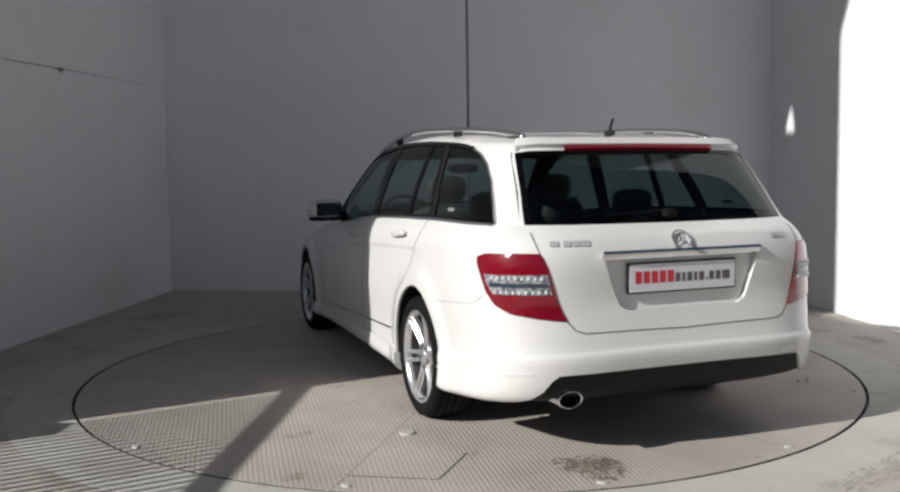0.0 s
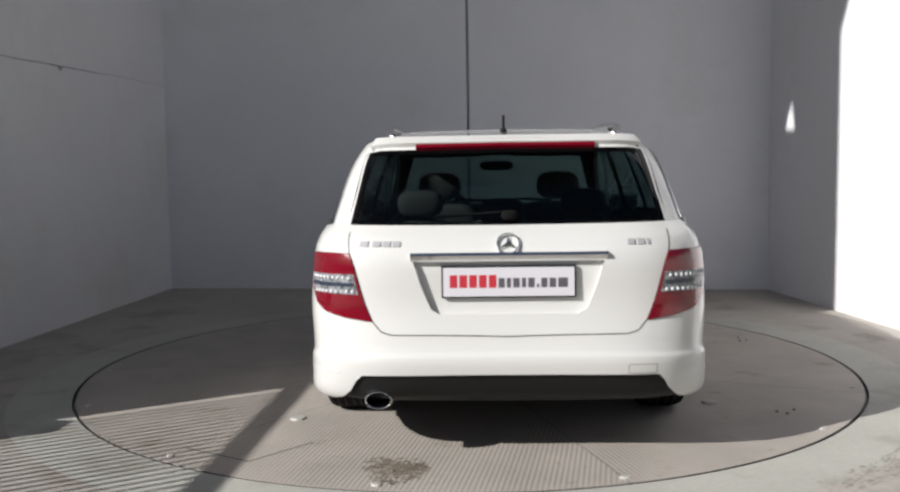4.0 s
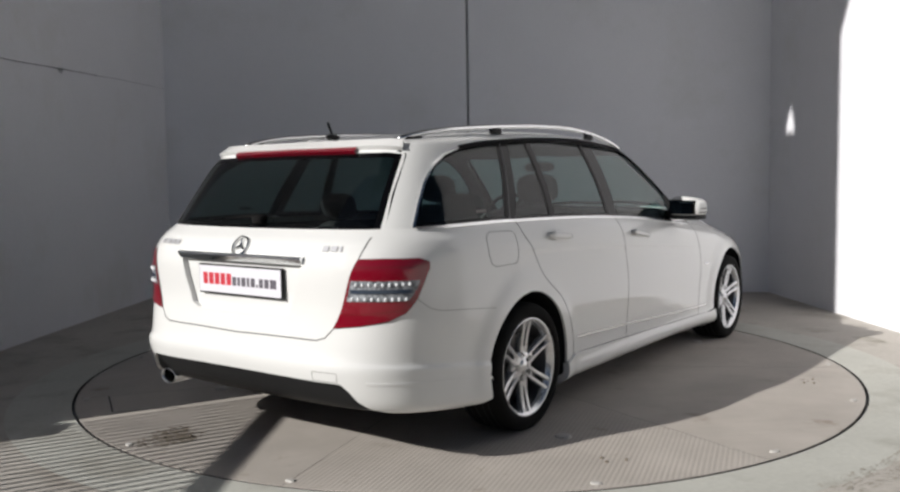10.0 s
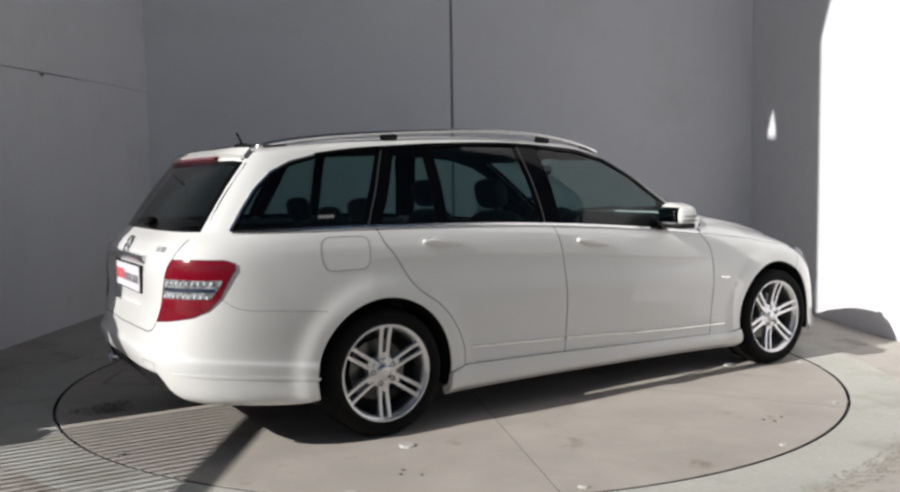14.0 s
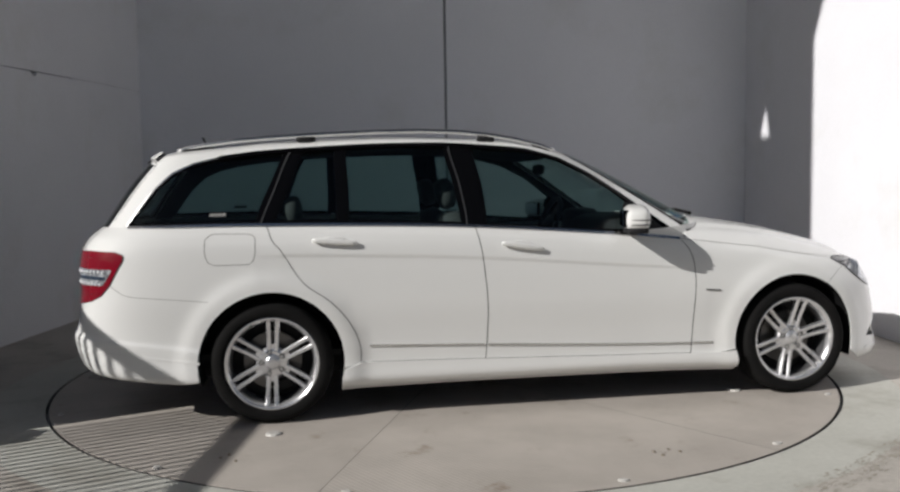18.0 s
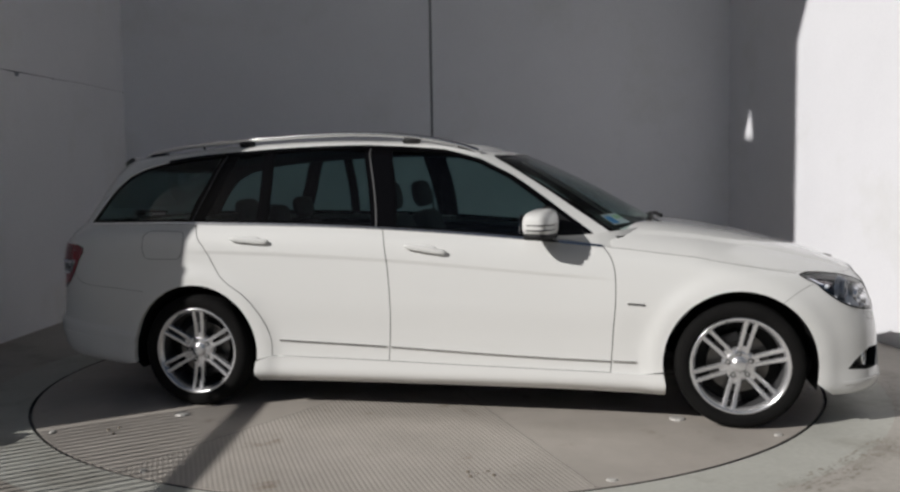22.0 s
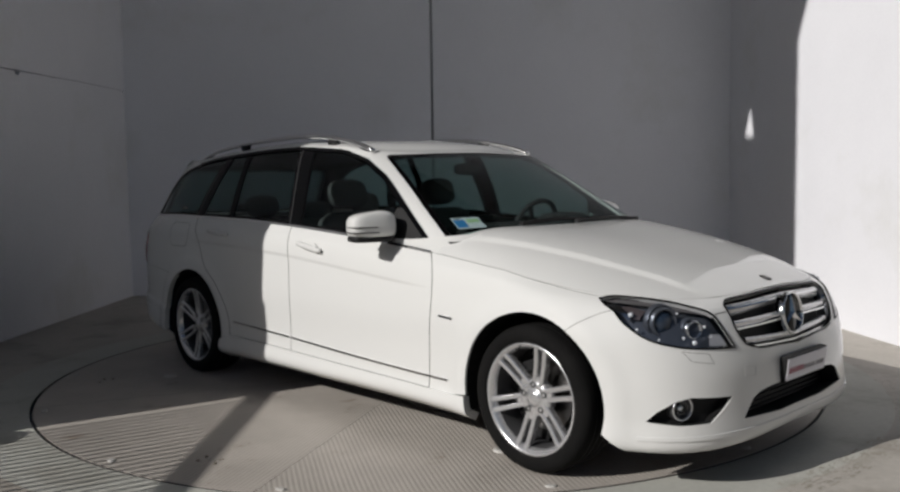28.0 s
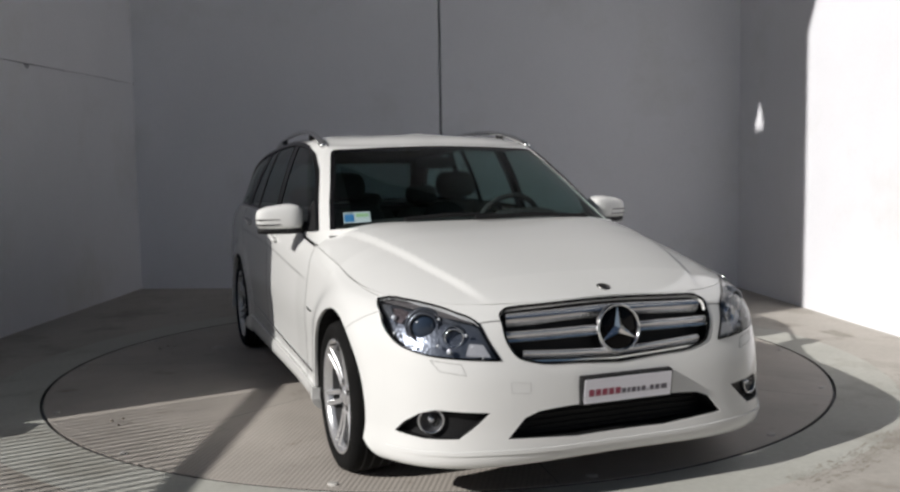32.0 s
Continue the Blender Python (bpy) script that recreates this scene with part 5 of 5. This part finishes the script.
# ---- rails, mirrors, badges, plates, exhaust ----
def build_details():
    for side in (1, -1):
        line = [(-1.84, 0.492, 1.342), (-1.79, 0.502, 1.358), (-1.70, 0.522, 1.374), (-1.55, 0.545, 1.393), (-1.35, 0.562, 1.408), (-1.10, 0.572, 1.422), (-0.85, 0.578, 1.433), (-0.60, 0.582, 1.437),
                (-0.40, 0.585, 1.430), (-0.22, 0.590, 1.412), (-0.08, 0.596, 1.387), (0.03, 0.601, 1.360), (0.12, 0.605, 1.330)]
        rail = cpart("roof_rail", tube([(x, side * y, z) for x, y, z in line], 0.017, 12, True, 0.75), M_SATIN, None, "polished aluminium roof rail", True)
        for x0, x1, y, z in ((-1.82, -1.68, 0.510, 1.340), (-1.24, -1.14, 0.570, 1.398), (-0.30, -0.20, 0.589, 1.392), (-0.02, 0.11, 0.602, 1.335)):
            part("rail_foot", pillow(((x1 - x0) / 2, 0.014, 0.020), Matrix.Translation(((x0 + x1) / 2, side * y, z)), 6, 3), M_BLACK, rail, "black rail foot", True)
        # mirror
        c = Vector((0.462, side * 0.912, 0.972))
        m = Matrix.Translation(c) @ Matrix.Rotation(radians(side * 15), 4, "Z")
        shell = pillow((0.068, 0.114, 0.068), None, 18, 3.6)
        for vert in shell.verts:
            # flat underside, top falling towards the outer end
            out = vert.co.y * side / 0.114
            if vert.co.z > 0:
                vert.co.z *= 1 - 0.20 * max(out + 0.3, 0)
                vert.co.x *= 1 - 0.10 * vert.co.z / 0.069
            vert.co.z = max(vert.co.z, -0.052)
            vert.co = m @ vert.co
        mir = cpart("door_mirror", shell, M_PAINT, None, "white door mirror with a black lower edge", True)
        part("mirror_foot", pillow((0.060, 0.108, 0.017), m @ Matrix.Translation((0.0, 0.0, -0.062)), 8, 5), M_BLACK, mir, "black lower shell", True)
        part("mirror_arm", tube([(0.475, side * 0.765, 0.928), (0.472, side * 0.83, 0.918)], 0.028), M_BLACK, mir, "black mirror arm")
        part("mirror_glass", box((-0.071, -0.092, -0.044), (-0.045, 0.092, 0.042), m, 0.006), M_GLOSSBLACK, mir, "mirror housing edge")
        part("mirror_face", box((-0.0745, -0.083, -0.039), (-0.0715, 0.083, 0.036), m, 0.0), M_MIRROR, mir, "mirror glass")
        for z0 in (-0.008, -0.032):
            part("indicator", pillow((0.062, 0.082, 0.004), m @ Matrix.Translation((0.0085, side * 0.035, z0)), 12, 3.6), M_BLACK, mir, "dark line of the turn signal", True)
    # grille badge: a ring and three arms on a dark ground
    c = Matrix.Translation((2.042, 0.012, 0.610)) @ Matrix.Rotation(radians(82), 4, "Y") @ Matrix.Rotation(radians(90), 4, "Z")
    badge = cpart("grille_badge", lathe(((0.078, -0.03), (0.080, 0.0), (0.074, 0.004), (0.001, 0.004)), 40, c), M_GLOSSBLACK, None, "dark round badge on the grille", True)
    part("badge_ring", lathe(((0.088, -0.010), (0.088, 0.008), (0.085, 0.012), (0.081, 0.011), (0.079, 0.004)), 40, c), M_CHROME, badge, "chrome ring", True)

    def arms(m, r, w, parent, h):
        for k in range(3):
            a = m @ Matrix.Rotation(radians(90 + 120 * k), 4, "Z")
            part("badge_arm", solid([a @ Vector(p) for p in ((0, -w, h * 0.2), (r, 0, h * 0.4), (0, w, h * 0.2), (0, 0, h), (-w * 0.6, 0, h * 0.2))], ((0, 1, 3), (1, 2, 3), (2, 4, 3), (4, 0, 3))), M_CHROME, parent, "chrome arm")
    arms(c, 0.082, 0.017, badge, 0.016)
    # rear badge and chrome bars in place of lettering
    f = skin_map(BODY, 1)
    p = Vector(f(np.array([0.0]), np.array([5.78]))[0])
    n = Vector(map_normals(f, np.array([0.0]), np.array([5.78]))[0])
    up = (Vector((0, 0, 1)) - n * n.z).normalized()
    right = up.cross(n)
    c = Matrix(((right.x, up.x, n.x, p.x), (right.y, up.y, n.y, p.y), (right.z, up.z, n.z, p.z), (0, 0, 0, 1))) @ Matrix.Translation((0, 0, 0.006))
    rear = cpart("rear_badge", lathe(((0.047, -0.004), (0.047, 0.004), (0.044, 0.006), (0.041, 0.004), (0.041, -0.002)), 40, c), M_CHROME, None, "round chrome badge on the tailgate", True)
    arms(c, 0.044, 0.008, rear, 0.006)
    for s0, s1, count in ((0.405, 0.298, 4), (-0.330, -0.396, 3)):
        for i in range(count):
            if count == 4 and i == 0:
                a, b = 0.405, 0.384
            elif count == 4:
                a, b = 0.372 - 0.025 * (i - 1), 0.353 - 0.025 * (i - 1)
            else:
                a, b = -0.330 - 0.024 * i, -0.330 - 0.024 * i - (0.017 if i < 2 else 0.006)
            bar = ribbon("badge_bar", [(a, 5.84), (b, 5.84)], f, 0.024, M_LID, None, "small chrome badge bar", lift=0.001, thick=0.003)
    p = bonnet_map(np.array([1.925]), np.array([0.022]))[0]
    cpart("bonnet_badge", lathe(((0.026, -0.004), (0.026, 0.002), (0.020, 0.005), (0.001, 0.006)), 24, Matrix.Translation(Vector(p)) @ Matrix.Rotation(radians(16), 4, "Y")), M_DISCBRAKE, None, "small round grey badge on the bonnet", True)

    def plate(name, m, w, h, label, red):
        """u to the reader's right, v up, w towards the reader."""
        ob = cpart(name, box((-w / 2 - 0.007, -h / 2 - 0.007, -0.014 if w > 0.4 else -0.030), (w / 2 + 0.007, h / 2 + 0.007, 0.0), m, 0.003), M_BLACK, None, label)
        part("plate_face", box((-w / 2, -h / 2, 0.0), (w / 2, h / 2, 0.003), m), M_PLATE, ob, "white plate face")
        x, chars = -w / 2 + 0.05 * w, [0.040, 0.040, 0.040, 0.040, 0.040] + [0.032, 0.022, 0.034, 0.022, 0.034, 0.012, 0.032, 0.034, 0.050]
        k = 0.90 * w / (sum(chars) + 0.011 * 13)
        for i, cw in enumerate(chars):
            digit = i < 5
            hh = (0.44 * h if digit else (0.12 * h if i == 10 else 0.33 * h)) * (1.0 if w > 0.4 else 0.62)
            part("print_bar", box((x, -0.20 * h, 0.003), (x + cw * k, -0.20 * h + hh, 0.0036), m), red if digit else M_PLATEGREY, ob, "red print bar" if digit else "grey print bar")
            x += (cw + 0.011) * k
        return ob
    back = Matrix(((0, 0, -1, -2.328), (-1, 0, 0, 0.0), (0, 1, 0, 0.747), (0, 0, 0, 1)))
    plate("rear_plate", back, 0.520, 0.115, "white plate with red and grey bars on the tailgate", M_PLATERED)
    front = Matrix(((0, 0, 1, 2.108), (1, 0, 0, 0.014), (0, 1, 0, 0.408), (0, 0, 0, 1)))
    front = front @ Matrix.Rotation(radians(7), 4, "X")
    plate("front_plate", front, 0.356, 0.088, "small white plate on the front bumper", M_PLATEDULL)
    # exhaust
    pipe = bmesh.new()
    ring = [(1.0, 0.0), (1.0, 0.16), (0.93, 0.165), (0.88, 0.15), (0.86, 0.0)]
    m = Matrix.Translation((-2.16, 0.530, 0.268)) @ Matrix.Rotation(radians(-90), 4, "Y") @ Matrix.Diagonal((0.036, 0.056, 1.0, 1.0))
    lathe(ring, 28, m, pipe)
    ex = cpart("exhaust", pipe, M_CHROME, None, "oval chrome exhaust tip", True)
    part("exhaust_inside", lathe(((0.87, 0.02), (0.001, 0.02)), 28, m), M_BLACK, ex)
    # aerial
    aerial = cpart("aerial", pillow((0.045, 0.016, 0.014), Matrix.Translation((-1.735, 0, 1.373)), 8, 2.4), M_BLACK, None, "short black roof aerial", True)
    part("aerial_rod", tube([(-1.735, 0, 1.38), (-1.765, 0, 1.440)], 0.006, 8), M_BLACK, aerial)
    # fuel flap and small covers
    f = skin_map(BODY, -1)
    ribbon("fuel_flap", [(0.822, 6.26), (0.832, 6.33), (0.945, 6.29), (0.960, 6.20), (0.968, 5.95), (0.968, 5.05), (0.962, 4.85), (0.948, 4.76), (0.84, 4.75), (0.822, 4.82), (0.812, 5.05), (0.808, 5.95)], f, 0.0035, M_SEAMLIGHT, None, "outline of the fuel flap", flip=-1, closed=True)
    ribbon("tow_cover", [(0.317, 2.04), (0.384, 2.06), (0.383, 1.76), (0.316, 1.76)], f, 0.0025, M_SEAMLIGHT, None, "outline of the towing eye cover", flip=-1, closed=True)
    # unseen plate that closes the nose against a leak of sunlight
    cpart("nose_light_block", prism(((1.30, -0.62), (1.78, -0.62), (1.93, -0.42), (1.985, 0.0), (1.93, 0.42), (1.78, 0.62), (1.30, 0.62)), 0.205, 0.217), M_BLACK, None, "dark plate under the nose, added to stop sun leaking through")
    # hidden box, added so that no sun shines through the engine bay
    cpart("bonnet_light_block", box((0.95, -0.46, 0.30), (1.70, 0.46, 0.74), None, 0.03), M_BLACK, None, "dark box under the bonnet, added to stop sun passing through the car")
    cpart("underbody", box((-2.02, -0.64, 0.195), (1.88, 0.64, 0.31), None, 0.03), M_BLACK, None, "dark underside of the car")


build_details()


# ---- cabin furniture ----
def build_interior():
    f = {1: skin_map(BODY, 1), -1: skin_map(BODY, -1)}
    for side in (1, -1):
        sheet("door_card", [(0.05, 4.95), (0.05, 6.85), (0.5, 6.85), (1.0, 6.85), (2.0, 6.85), (2.0, 4.95)], f[side], M_TRIM, None, "dark inner door lining", du=0.06, dv=0.5, lift=-0.055, flip=side)
    cpart("cabin_floor", box((-2.1, -0.72, 0.30), (1.2, 0.72, 0.33)), M_TRIM, None, "dark carpet")
    cpart("load_cover", box((-2.12, -0.62, 0.90), (-1.32, 0.62, 0.915), None, 0.004), M_TRIM, None, "dark load cover")
    dash = cpart("dashboard", pillow((0.24, 0.70, 0.10), Matrix.Translation((0.72, 0, 0.86)), 10, 4), M_TRIM, None, "dark dashboard", True)
    part("cowl_hood", pillow((0.10, 0.17, 0.05), Matrix.Translation((0.58, 0.36, 0.94)), 8, 3), M_TRIM, dash, "", True)
    m = Matrix.Translation((0.36, 0.36, 0.88)) @ Matrix.Rotation(radians(-68), 4, "Y")
    wheel = [(0.185 * math.cos(2 * math.pi * k / 36), 0.185 * math.sin(2 * math.pi * k / 36), 0) for k in range(37)]
    st = cpart("steering_wheel", tube([m @ Vector(p) for p in wheel], 0.015, 8, False), M_TRIM, None, "dark steering wheel", True)
    part("steering_boss", pillow((0.07, 0.08, 0.02), m, 8, 2.5), M_TRIM, st, "", True)
    for a in (90, 210, 330):
        part("steering_spoke", tube([m @ Vector((0.05 * math.cos(radians(a)), 0.05 * math.sin(radians(a)), 0)), m @ Vector((0.18 * math.cos(radians(a)), 0.18 * math.sin(radians(a)), 0))], 0.013, 8), M_TRIM, st)

    def seat(x, y, top, w):
        ob = cpart("seat", pillow((0.26, w, 0.09), Matrix.Translation((x + 0.18, y, 0.50)), 8, 4), M_SEAT, None, "grey fabric seat", True)
        lean = Matrix.Translation((x - 0.10, y, 0.52)) @ Matrix.Rotation(radians(-14), 4, "Y")
        part("backrest", pillow((0.075, w, (top - 0.50) / 2), lean @ Matrix.Translation((0, 0, (top - 0.50) / 2)), 8, 4), M_SEAT, ob, "", True)
        return ob, lean, top
    for y in (0.36, -0.36):
        ob, lean, top = seat(-0.20, y, 1.00, 0.245)
        part("headrest", pillow((0.050, 0.130, 0.085), lean @ Matrix.Translation((0.01, 0, 0.60)), 8, 3), M_SEAT, ob, "grey headrest", True)
    for y, h in ((0.42, 0.52), (0.0, 0.47), (-0.42, 0.52)):
        ob, lean, top = seat(-1.05, y, 0.93, 0.215)
        part("headrest", pillow((0.045, 0.120, 0.070), lean @ Matrix.Translation((0.01, 0, h)), 8, 3), M_SEAT, ob, "grey headrest", True)
    cpart("inside_mirror", pillow((0.015, 0.115, 0.033), Matrix.Translation((0.20, 0.0, 1.235)), 8, 3), M_TRIM, None, "inside mirror", True)
    # roof lining just under the roof
    for side in (1, -1):
        sheet("roof_lining", [(0.2, 2.4), (1, 2.35), (2, 2.35), (2.9, 2.45), (2.9, 4.95), (0.2, 4.95)], skin_map(CABIN, side), M_TRIM, None, "grey roof lining", du=0.06, dv=0.3, lift=-0.03, flip=side)


build_interior()



def motions():
    for thing in (turntable, car):
        walk(thing, [(t, pose(0, 0, 0, 0, 0, a)) for t, a in TURN])


motions()
